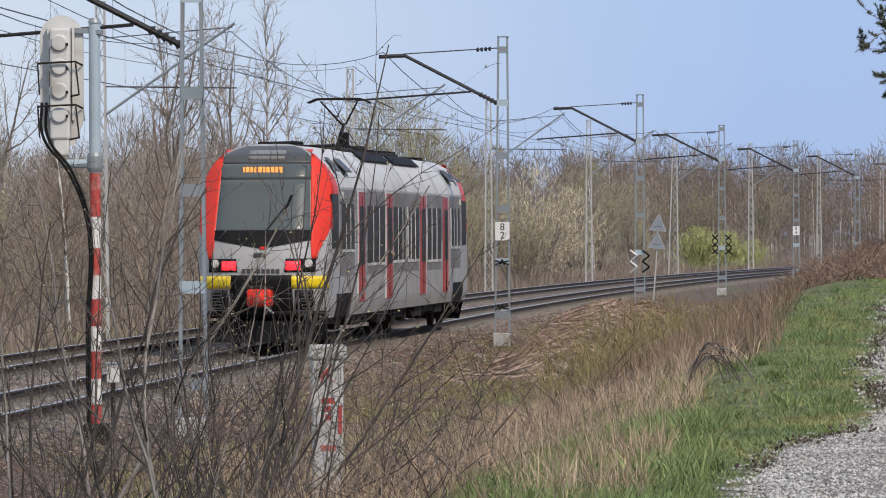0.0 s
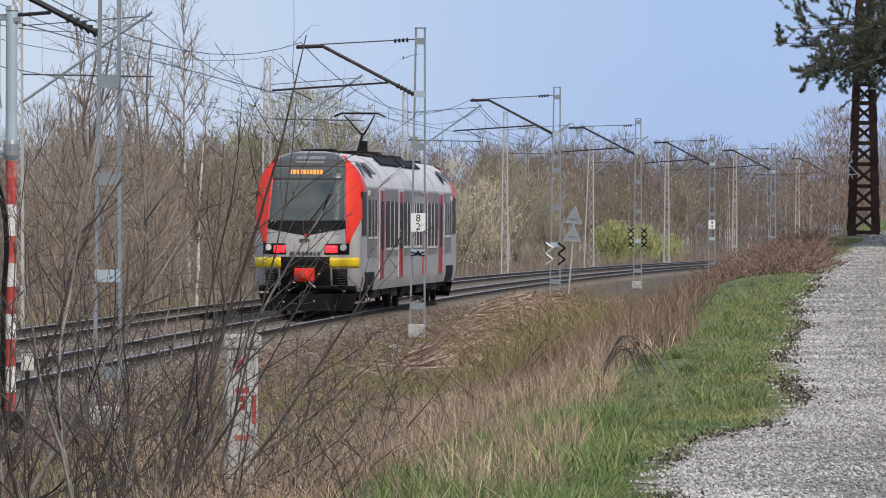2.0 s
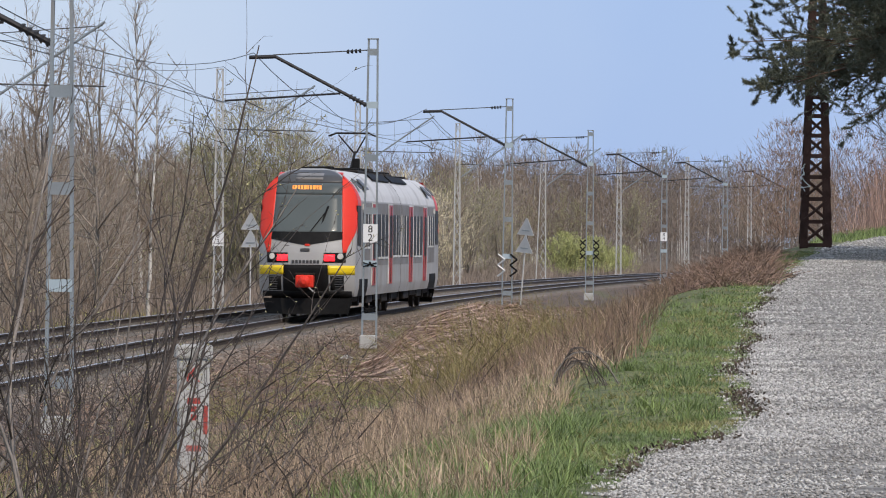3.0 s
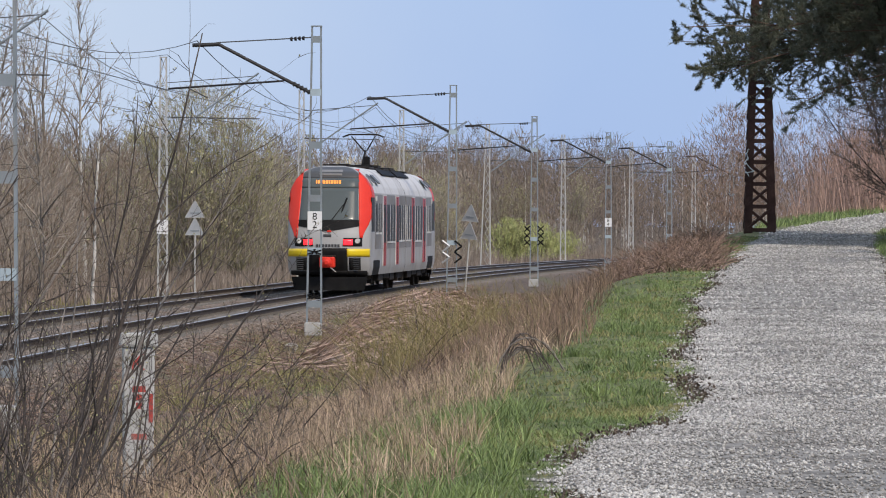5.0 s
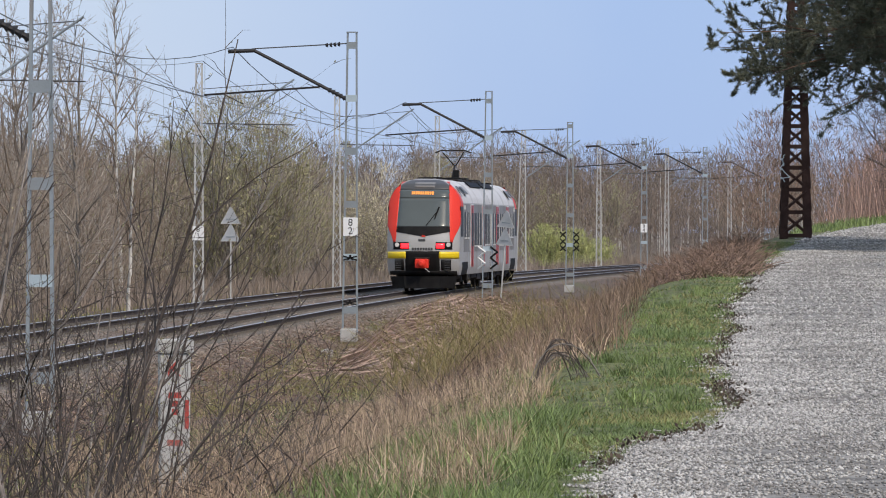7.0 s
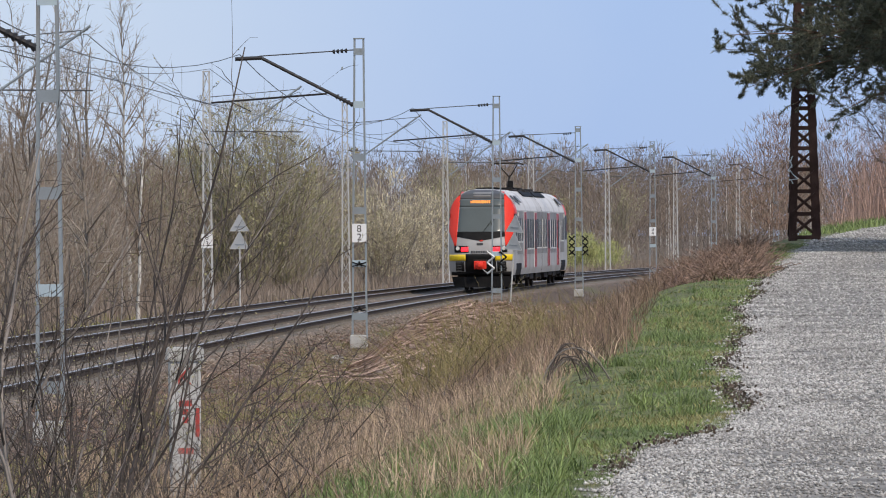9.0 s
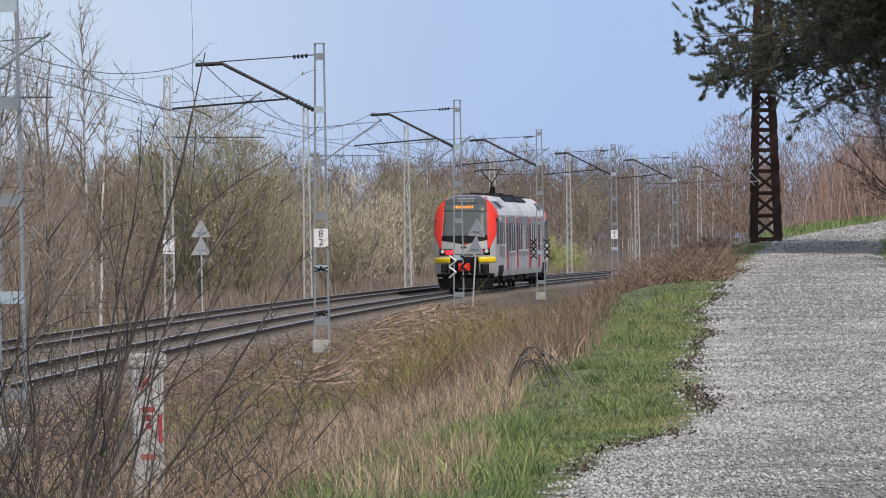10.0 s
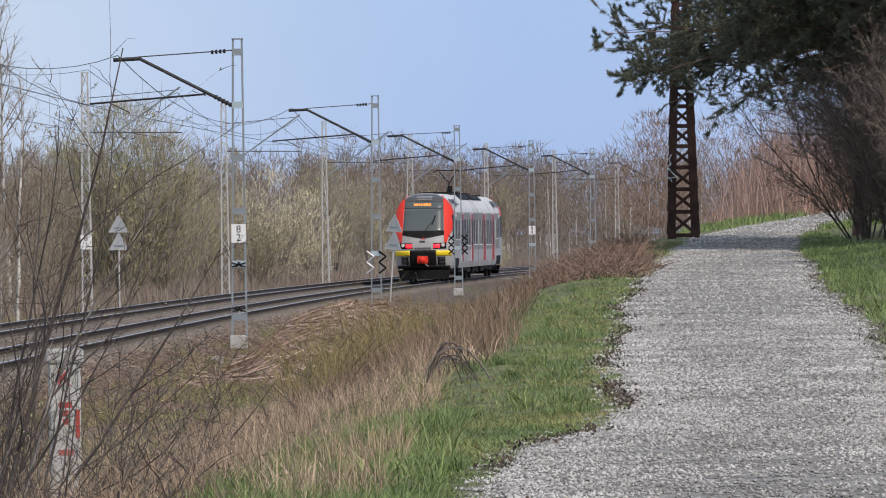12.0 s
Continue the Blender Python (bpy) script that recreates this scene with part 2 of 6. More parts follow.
def build_ground():
    us = steps([(-900, -60, 60), (-60, -12, 4), (-12, -7.4, 0.8), (-7.4, -5.2, 0.25), (-5.2, 1.6, 0.4), (1.6, 3.4, 0.15), (3.4, 19, 0.2), (19, 40, 1.0), (40, 120, 8), (120, 900, 60)])
    ys = steps([(-300, -20, 20), (-20, 26, 2), (26, 110, 0.35), (110, 260, 0.8), (260, 420, 3), (420, 700, 12), (700, 4000, 120)])
    verts, cover = [], []
    for y in ys:
        c = track_x(y)
        for u in us:
            verts.append((c + u, y, land(u, y) if -80 < y < 750 else land(min(max(u, -30), 30), 300)))
            wob = 0.25 * noise.noise((u * 1.6, y * 1.4, 2.0)) + 0.12 * noise.noise((u * 6, y * 5, 7.0))
            gravel = smooth(-0.10, 0.06, u - path_left(y) + wob) * (1 - smooth(-0.06, 0.1, u - path_right(y) + wob))
            green = smooth(9.6, 10.6, u + 2.5 * wob) * (1 - smooth(34, 50, u))
            green = max(green, 0.5 * smooth(0.1, 0.5, noise.noise((u * 0.25, y * 0.12, 9.0)) + wob) * (1 - gravel))
            stone = smooth(-7.0, -6.3, u) * (1 - smooth(1.5, 2.1, u + wob))
            cover.append((green * (1 - stone), gravel, stone, 1.0))
    w = len(us)
    faces = [(j * w + i, j * w + i + 1, (j + 1) * w + i + 1, (j + 1) * w + i) for j in range(len(ys) - 1) for i in range(w - 1)]
    g = mesh_object("ground", verts, faces, ground_material(), smooth_shade=True)
    ca = g.data.color_attributes.new("cover", "FLOAT_COLOR", "POINT")
    ca.data.foreach_set("color", np.array(cover, dtype=np.float32).ravel())
    tagged(g, "bare brown soil and turf with a pale gravel path", "ground", kind="structure")


build_ground()


def strip(name, label, category, mat, left, right, spans, cells, lift):
    """A ragged-edged sheet lying on the ground between two lines beside the track."""
    ys = steps(spans)
    verts = []
    for y in ys:
        a = left(y) + 0.16 * noise.noise((1.0, y * 1.3, 2.0)) + 0.07 * noise.noise((3.0, y * 5.0, 7.0))
        b = right(y) + 0.16 * noise.noise((5.0, y * 1.3, 2.0)) + 0.07 * noise.noise((7.0, y * 5.0, 7.0))
        for i in range(cells + 1):
            u = a + (b - a) * i / cells
            edge = 0.0 if i in (0, cells) else lift
            verts.append((track_x(y) + u, y, land(u, y) + edge - (0.02 if i in (0, cells) else 0.0)))
    w = cells + 1
    faces = [(j * w + i, j * w + i + 1, (j + 1) * w + i + 1, (j + 1) * w + i) for j in range(len(ys) - 1) for i in range(cells)]
    return tagged(mesh_object(name, verts, faces, mat, smooth_shade=True), label, category, kind="structure")


strip("path", "pale grey gravel footpath with ragged edges", "path", M["gravel_bed"], path_left, path_right, [(-60, 26, 2), (26, 110, 0.35), (110, 236, 0.8)], 14, 0.02)
strip("ballast_bed", "brown-grey stone ballast under the two tracks", "ballast", M["ballast_bed"], lambda y: -6.5, lambda y: 1.95, [(-60, 40, 5), (40, 140, 0.5), (140, 300, 1.0), (300, 620, 5)], 24, 0.02)


# ---- building blocks ----
def part(name, bm, mat, parent=None, label=""):
    me = bpy.data.meshes.new(name)
    bm.normal_update()
    bm.to_mesh(me)
    bm.free()
    me.materials.append(mat)
    ob = new(name, me)
    if parent:
        ob.parent = parent
    if label:
        ob["label"] = label
    return ob


def empty(name, m, label, category, group="", kind=""):
    ob = new(name)
    ob.matrix_basis = m
    ob.empty_display_size = 0.2
    return tagged(ob, label, category, group, kind)


def add_box(bm, c, s, bevel=0.0, m=None):
    """A box of size s about c, its edges rounded by bevel."""
    r = bmesh.ops.create_cube(bm, size=1.0)
    vs = r["verts"]
    for v in vs:
        v.co = Vector((c[0] + v.co.x * s[0], c[1] + v.co.y * s[1], c[2] + v.co.z * s[2]))
    if bevel:
        es = list({e for v in vs for e in v.link_edges})
        r = bmesh.ops.bevel(bm, geom=es, offset=bevel, segments=2, affect="EDGES", profile=0.5)
        vs = list({v for f in r["faces"] for v in f.verts} | {v for v in vs if v.is_valid})
    if m is not None:
        for v in vs:
            v.co = m @ v.co
    return bm


def add_tube(bm, p, q, r0, r1=None, n=8):
    p, q = Vector(p), Vector(q)
    r1 = r0 if r1 is None else r1
    d = (q - p).normalized()
    a = d.orthogonal().normalized()
    b = d.cross(a)
    rings = [[bm.verts.new(o + (a * math.cos(6.2832 * i / n) + b * math.sin(6.2832 * i / n)) * r) for i in range(n)] for o, r in ((p, r0), (q, r1))]
    for i in range(n):
        bm.faces.new((rings[0][i], rings[0][(i + 1) % n], rings[1][(i + 1) % n], rings[1][i]))
    bm.faces.new(rings[0][::-1])
    bm.faces.new(rings[1])
    return bm


def boxed(*args, **kw):
    return add_box(bmesh.new(), *args, **kw)


def tubed(*args, **kw):
    return add_tube(bmesh.new(), *args, **kw)


def lathe(bm, axis_from, axis_to, radii, n=10):
    """A turned body: radii are (fraction along the axis, radius)."""
    p, q = Vector(axis_from), Vector(axis_to)
    for (f0, r0), (f1, r1) in zip(radii, radii[1:]):
        add_tube(bm, p.lerp(q, f0), p.lerp(q, f1), r0, r1, n)
    return bm


def bar_text(body, size, mat, parent, m, name="lettering"):
    cu = bpy.data.curves.new(name, "FONT")
    cu.body, cu.size, cu.extrude, cu.align_x, cu.align_y = body, size, 0.002, "CENTER", "CENTER"
    ob = new(name, cu)
    ob.matrix_basis = m
    dg = bpy.context.evaluated_depsgraph_get()
    me = bpy.data.meshes.new_from_object(ob.evaluated_get(dg))
    bpy.data.objects.remove(ob)
    me.materials.clear()
    me.materials.append(mat)
    t = new(name, me)
    t.parent = parent
    t.matrix_basis = m
    return t


# ---- the two tracks ----
def rail_mesh(off, y0, y1, top):
    """The rail's profile swept along the track; the polished head, or the web and foot below it."""
    prof = [(-0.035, -0.009), (-0.028, 0.0), (0.028, 0.0), (0.035, -0.009)] if top else \
        [(-0.036, -0.010), (0.036, -0.010), (0.034, -0.038), (0.012, -0.055), (0.010, -0.13), (0.07, -0.150), (0.07, -0.165), (-0.07, -0.165), (-0.07, -0.150), (-0.010, -0.13), (-0.012, -0.055), (-0.034, -0.038)]
    verts, faces, k = [], [], len(prof)
    ys = steps([(y0, 140, 2.0), (140, y1, 4.0)])
    for y in ys:
        for a, z in prof:
            verts.append(beside(y, off + a, z + 0.0))
    for j in range(len(ys) - 1):
        for i in range(k):
            faces.append((j * k + i, j * k + (i + 1) % k, (j + 1) * k + (i + 1) % k, (j + 1) * k + i))
    return verts, faces


def sleeper_mesh():
    bm = bmesh.new()
    add_box(bm, (0, 0, -0.225), (2.5, 0.25, 0.11), 0.02)
    for s in (-0.7175, 0.7175):
        add_box(bm, (s, 0, -0.165), (0.34, 0.16, 0.03))
        for e in (-0.11, 0.11):
            add_box(bm, (s + e, 0, -0.14), (0.05, 0.07, 0.05))
    me = bpy.data.meshes.new("sleeper")
    bm.to_mesh(me)
    bm.free()
    me.materials.append(M["sleeper"])
    return me


def build_tracks():
    me = sleeper_mesh()
    coords = [v.co.copy() for v in me.vertices]
    polys = [tuple(p.vertices) for p in me.polygons]
    for name, off, first, last in (("track_near", 0.0, 58.0, 238.0), ("track_far", FAR, 80.0, 260.0)):
        t = new(name)
        tagged(t, "ballasted railway track with two worn steel rails", "railway track", kind="structure")
        for side_off in (-0.7535, 0.7535):
            v, f = rail_mesh(off + side_off, 40.0, 520.0, False)
            web = mesh_object("rail", v, f, M["rail_rust"], t)
            v, f = rail_mesh(off + side_off, 40.0, 520.0, True)
            mesh_object("rail_head", v, f, M["rail_steel"], web)["label"] = "shiny worn running surface"
        rest_v, rest_f = [], []
        y, rng = 40.2, random.Random(3)
        while y < 420:
            m = Matrix.Translation(beside(y, off)) @ pose(0, 0, 0, 0, 0, along(y) + rng.uniform(-1, 1))
            if first <= y < last and rng.random() > 0.02:
                s = new("sleeper", me)
                s.parent, s.matrix_basis = t, m
            else:
                b = len(rest_v)
                rest_v += [m @ c for c in coords]
                rest_f += [tuple(i + b for i in p) for p in polys]
            y += 0.6
        tagged(mesh_object("sleeper_row", rest_v, rest_f, M["sleeper"], t), kind="stuff")


build_tracks()

# ---- overhead line masts ----
CROSS = {}


def near_mast(y, height, base_z, sign="", zigzag=0, lean=0.0, arm=5.67):
    """Twin-channel mast with batten plates beside the nearer track, its cantilever reaching over the track."""
    off = 2.9
    mast = empty("catenary_mast", Matrix.Translation(beside(y, off, base_z)) @ pose(0, 0, 0, 0, lean, along(y)),
                 "tall grey steel twin-channel catenary mast beside the track", "mast", "catenary masts beside the near track")
    h = height - base_z
    w0, w1 = 0.18, 0.11
    part("foundation", boxed((-0.02, 0, 0.12), (0.42, 0.42, 0.34), 0.03), M["concrete"], mast, "weathered pale concrete foundation block")
    for s in (-1, 1):
        bm = bmesh.new()
        for c in ([(s * w0, 0.12), (s * w1, h)],):
            vs = [[bm.verts.new((cx + dx, dy, cz)) for dx, dy in ((-0.022, -0.06), (0.022, -0.06), (0.022, 0.06), (-0.022, 0.06))] for cx, cz in c]
            for i in range(4):
                bm.faces.new((vs[0][i], vs[0][(i + 1) % 4], vs[1][(i + 1) % 4], vs[1][i]))
        part("channel", bm, M["zinc"], mast)
    z = 0.75
    k = 0
    while z < h:
        w = w0 + (w1 - w0) * z / h
        part("batten_plate", boxed((0, -0.066, z), (2 * w + 0.02, 0.012, 0.17)), M["zinc_blue"] if k % 3 == 1 else M["zinc"], mast)
        z += 1.32
        k += 1
    part("mast_cap", boxed((0, 0, h), (2 * w1 + 0.06, 0.16, 0.03)), M["zinc"], mast)
    # cantilever: tube, tie wire with insulator, registration arm
    zt = arm - base_z
    part("cantilever_tube", add_tube(tubed((-0.12, 0, zt), (-2.45, 0, zt + 1.2), 0.042), (-2.43, 0, zt + 1.2), (-3.1, 0, zt + 1.17), 0.05), M["tube_dark"], mast, "dark angled support tube")
    ins = bmesh.new()
    for i in range(5):
        p = Vector((-0.16, 0, zt + 0.02)).lerp(Vector((-0.62, 0, zt + 0.26)), i / 5)
        q = Vector((-0.16, 0, zt + 0.02)).lerp(Vector((-0.62, 0, zt + 0.26)), (i + 0.5) / 5)
        add_tube(ins, p, q, 0.075, 0.05, 8)
    part("tube_insulator", ins, M["tube_dark"], mast)
    part("tie_rod", tubed((-0.1, 0, h - 0.28), (-2.5, 0, zt + 1.24), 0.016, n=5), M["wire"], mast)
    ins = bmesh.new()
    for i in range(4):
        add_tube(ins, (-0.3 - 0.1 * i, 0, h - 0.3 - 0.008 * i), (-0.36 - 0.1 * i, 0, h - 0.305 - 0.008 * i), 0.06, 0.04, 8)
    part("tie_insulator", ins, M["tube_dark"], mast)
    part("registration_arm", add_tube(tubed((-0.8, 0, zt + 0.3), (-3.7, 0, zt + 0.08), 0.026, n=6), (-3.2, 0, zt + 0.1), (-2.7, 0, min(5.42, arm - 0.1) - base_z), 0.014, n=5), M["tube_dark"], mast)
    if sign:
        plate = part("kilometre_plate", boxed((0.0, -0.085, 3.0 - base_z - 0.62), (0.36, 0.012, 0.46), 0.004), M["white_sign"], mast, "white plate with black figures")
        for i, ch in enumerate(sign):
            bar_text(ch, 0.25, M["black"], plate, pose(0, -0.0925, 3.0 - base_z - 0.52 - 0.21 * i, 90))
    for zz in ([2.05, 0.93] if zigzag == 1 else []):
        bm = bmesh.new()
        for s in (-1, 1):
            add_tube(bm, (-0.17, -0.09, zz - 0.05 * s), (0.17, -0.09, zz + 0.05 * s), 0.016, n=5)
            add_tube(bm, (-0.02 * s, -0.09, zz + 0.07), (0.06 * s, -0.09, zz - 0.05), 0.02, n=5)
        part("cable_clamp", bm, M["black"], mast)
    if zigzag == 2:
        for x0, m2 in ((0.1, "black"), (-0.34, "sign_back")):
            pts = [(x0 + 0.26 * (i % 2), -0.1, 2.15 - 0.2 * i) for i in range(5)]
            for p, q in zip(pts, pts[1:]):
                part("marker_strip", tubed(p, q, 0.035, n=5), M[m2], mast)
    if zigzag == 3:
        for x0 in (-0.3, 0.3):
            for i in range(3):
                part("marker_strip", tubed((x0 - 0.13, -0.1, 2.65 - 0.3 * i), (x0 + 0.13, -0.1, 2.40 - 0.3 * i), 0.032, n=5), M["black"], mast)
                part("marker_strip", tubed((x0 + 0.13, -0.1, 2.65 - 0.3 * i), (x0 - 0.13, -0.1, 2.40 - 0.3 * i), 0.032, n=5), M["black"], mast)
    return mast


def far_mast(y, height, sign="", split=False):
    """Slim pale lattice mast beyond the farther track with its raking cantilever."""
    base = -0.5
    mast = empty("lattice_mast", Matrix.Translation(beside(y, FAR - 3.0, base)) @ pose(0, 0, 0, 0, 0, along(y)),
                 "slim pale grey lattice catenary mast beyond the tracks", "mast", "catenary masts beside the far track")
    h = height - base
    w0, w1 = 0.17, 0.10
    part("foundation", boxed((0, 0, 0.05), (0.5, 0.45, 0.22), 0.03), M["concrete"], mast)
    for sx in (-1, 1):
        for sy in (-1, 1):
            bm = tubed((sx * w0 * (2.4 if split and sx < 0 else 1), sy * 0.12, 0.1), (sx * w1, sy * 0.08, h), 0.032, 0.028, 4)
            part("leg", bm, M["zinc_pale"], mast)
    bm = bmesh.new()
    n = 16
    for i in range(n):
        z0, z1 = 0.1 + (h - 0.1) * i / n, 0.1 + (h - 0.1) * (i + 1) / n
        a, b = w0 + (w1 - w0) * i / n, w0 + (w1 - w0) * (i + 1) / n
        s = 1 if i % 2 else -1
        add_tube(bm, (-a * s, -0.1, z0), (b * s, -0.1, z1), 0.016, n=4)
        add_tube(bm, (a * s, 0.1, z0), (-b * s, 0.1, z1), 0.016, n=4)
    tagged(part("lacing", bm, M["zinc_pale"], mast), kind="stuff")
    part("mast_cap", boxed((0, 0, h), (0.26, 0.22, 0.04)), M["zinc_pale"], mast)
    zt = 5.3 - base
    part("cantilever_tube", tubed((0.12, 0, zt), (3.35, 0, zt + 2.25), 0.034), M["zinc"], mast, "grey raking support tube")
    part("tie_rod", tubed((0.1, 0, h - 0.9), (3.3, 0, zt + 2.15), 0.014, n=5), M["wire"], mast)
    part("registration_arm", add_tube(tubed((0.1, 0, 6.0 - base), (3.4, 0, 5.95 - base), 0.02, n=5), (2.6, 0, 5.95 - base), (3.2, 0, 5.5 - base), 0.012, n=5), M["wire"], mast)
    if sign:
        plate = part("kilometre_plate", boxed((0, -0.16, 2.15 - base), (0.4, 0.012, 0.5), 0.004), M["white_sign"], mast, "white plate with blue-black figures")
        for i, ch in enumerate(sign):
            bar_text(ch, 0.24, M["paint_dark"], plate, pose(0, -0.168, 2.27 - base - 0.22 * i, 90))
    return mast


NEAR_MASTS = (81.0, 148.2, 212.4, 264.0, 315.0, 357.5, 400.0)
FAR_MASTS = (146.4, 207.4, 258.4, 303.8, 347.2, 387.2, 423.8, 457.4)
for i, y in enumerate(NEAR_MASTS):
    low = {1: 0.04, 2: 0.02, 3: 0.20, 4: 0.13}.get(i, 0.0)
    near_mast(y, 7.27 - low, -0.45, {1: "82", 4: "84"}.get(i, ""), {1: 1, 2: 2, 3: 3}.get(i, 0), 0.3 if i in (1, 2) else 0.0, 4.9 if i == 0 else 5.67 - low - (0.07 if i < 3 else 0.0))
for i, y in enumerate(FAR_MASTS):
    far_mast(y, 8.1, "83" if i == 1 else "", split=i == 4)


# ---- wires ----
def wire_run(name, stations, off, z_at, sag, radius, thing, stagger=0.0):
    """One wire, hung from station to station."""
    bm = bmesh.new()
    for k, (a, b) in enumerate(zip(stations, stations[1:])):
        pts = []
        for i in range(13):
            f = i / 12
            y = a + (b - a) * f
            o = off + stagger * ((1 - f) * (1 if k % 2 else -1) + f * (-1 if k % 2 else 1))
            pts.append(beside(y, o, z_at - sag * 4 * f * (1 - f)))
        for p, q in zip(pts, pts[1:]):
            add_tube(bm, p, q, radius, n=4)
    return part(name, bm, M["wire"], thing)


for label, off, st, zm in (("near", -0.05, (14.0,) + NEAR_MASTS, 6.86), ("far", FAR + 0.25, (86.0,) + FAR_MASTS, 7.35)):
    line = new("overhead_line")
    tagged(line, "dark overhead contact line with messenger wire and droppers", "overhead line", "overhead lines")
    wire_run("messenger_wire", st, off, zm, 1.05, 0.011, line)
    wire_run("contact_wire", st, off, 5.48, 0.0, 0.011, line, 0.2)
    if label == "near":
        wire_run("feeder_wire", st, off - 0.75, zm - 0.35, 0.75, 0.008, line)
    else:
        wire_run("feeder_wire", st, off + 0.35, zm - 0.95, 0.45, 0.008, line)
    bm = bmesh.new()
    for a, b in zip(st, st[1:]):
        for i in range(1, 9):
            f = i / 9
            y = a + (b - a) * f
            top = beside(y, off, zm - 1.05 * 4 * f * (1 - f))
            add_tube(bm, top, (top.x, top.y, 5.5), 0.004, n=3)
    tagged(part("hanger", bm, M["wire"], line), kind="stuff")


# ---- signs and signal ----
def warning_triangles(loc, facing, lean=0.0):
    t = empty("warning_sign", Matrix.Translation(loc) @ pose(0, 0, 0, 0, lean, facing), "two grey triangular sign backs on a thin steel pole", "sign", "triangular signs")
    part("pole", tubed((0, 0, -0.3), (0, 0, 3.2), 0.03, n=8), M["zinc_pale"], t)
    for z in (2.3, 2.95):
        bm = bmesh.new()
        vs = [bm.verts.new((x, -0.045, zz)) for x, zz in ((-0.36, z), (0.36, z), (0.04, z + 0.6), (-0.04, z + 0.6))]
        f = bm.faces.new(vs)
        r = bmesh.ops.extrude_face_region(bm, geom=[f])
        bmesh.ops.translate(bm, verts=[v for v in r["geom"] if isinstance(v, bmesh.types.BMVert)], vec=(0, 0.012, 0))
        bmesh.ops.recalc_face_normals(bm, faces=bm.faces)
        plate = part("triangle_plate", bm, M["sign_back"], t)
        part("clamp_rail", boxed((0, -0.055, z + 0.16), (0.34, 0.02, 0.04)), M["zinc"], plate)
        rim = bmesh.new()
        for a, b in (((-0.36, z), (0.36, z)), ((0.36, z), (0.0, z + 0.62)), ((0.0, z + 0.62), (-0.36, z))):
            add_tube(rim, (a[0], -0.045, a[1]), (b[0], -0.045, b[1]), 0.013, n=4)
        part("rim", rim, M["zinc_pale"], plate)
    return t


warning_triangles(beside(217.0, 3.08, -0.55), along(217.0) - 28, 5.0)
warning_triangles(beside(218.0, FAR - 3.0, -0.45), along(218.0))


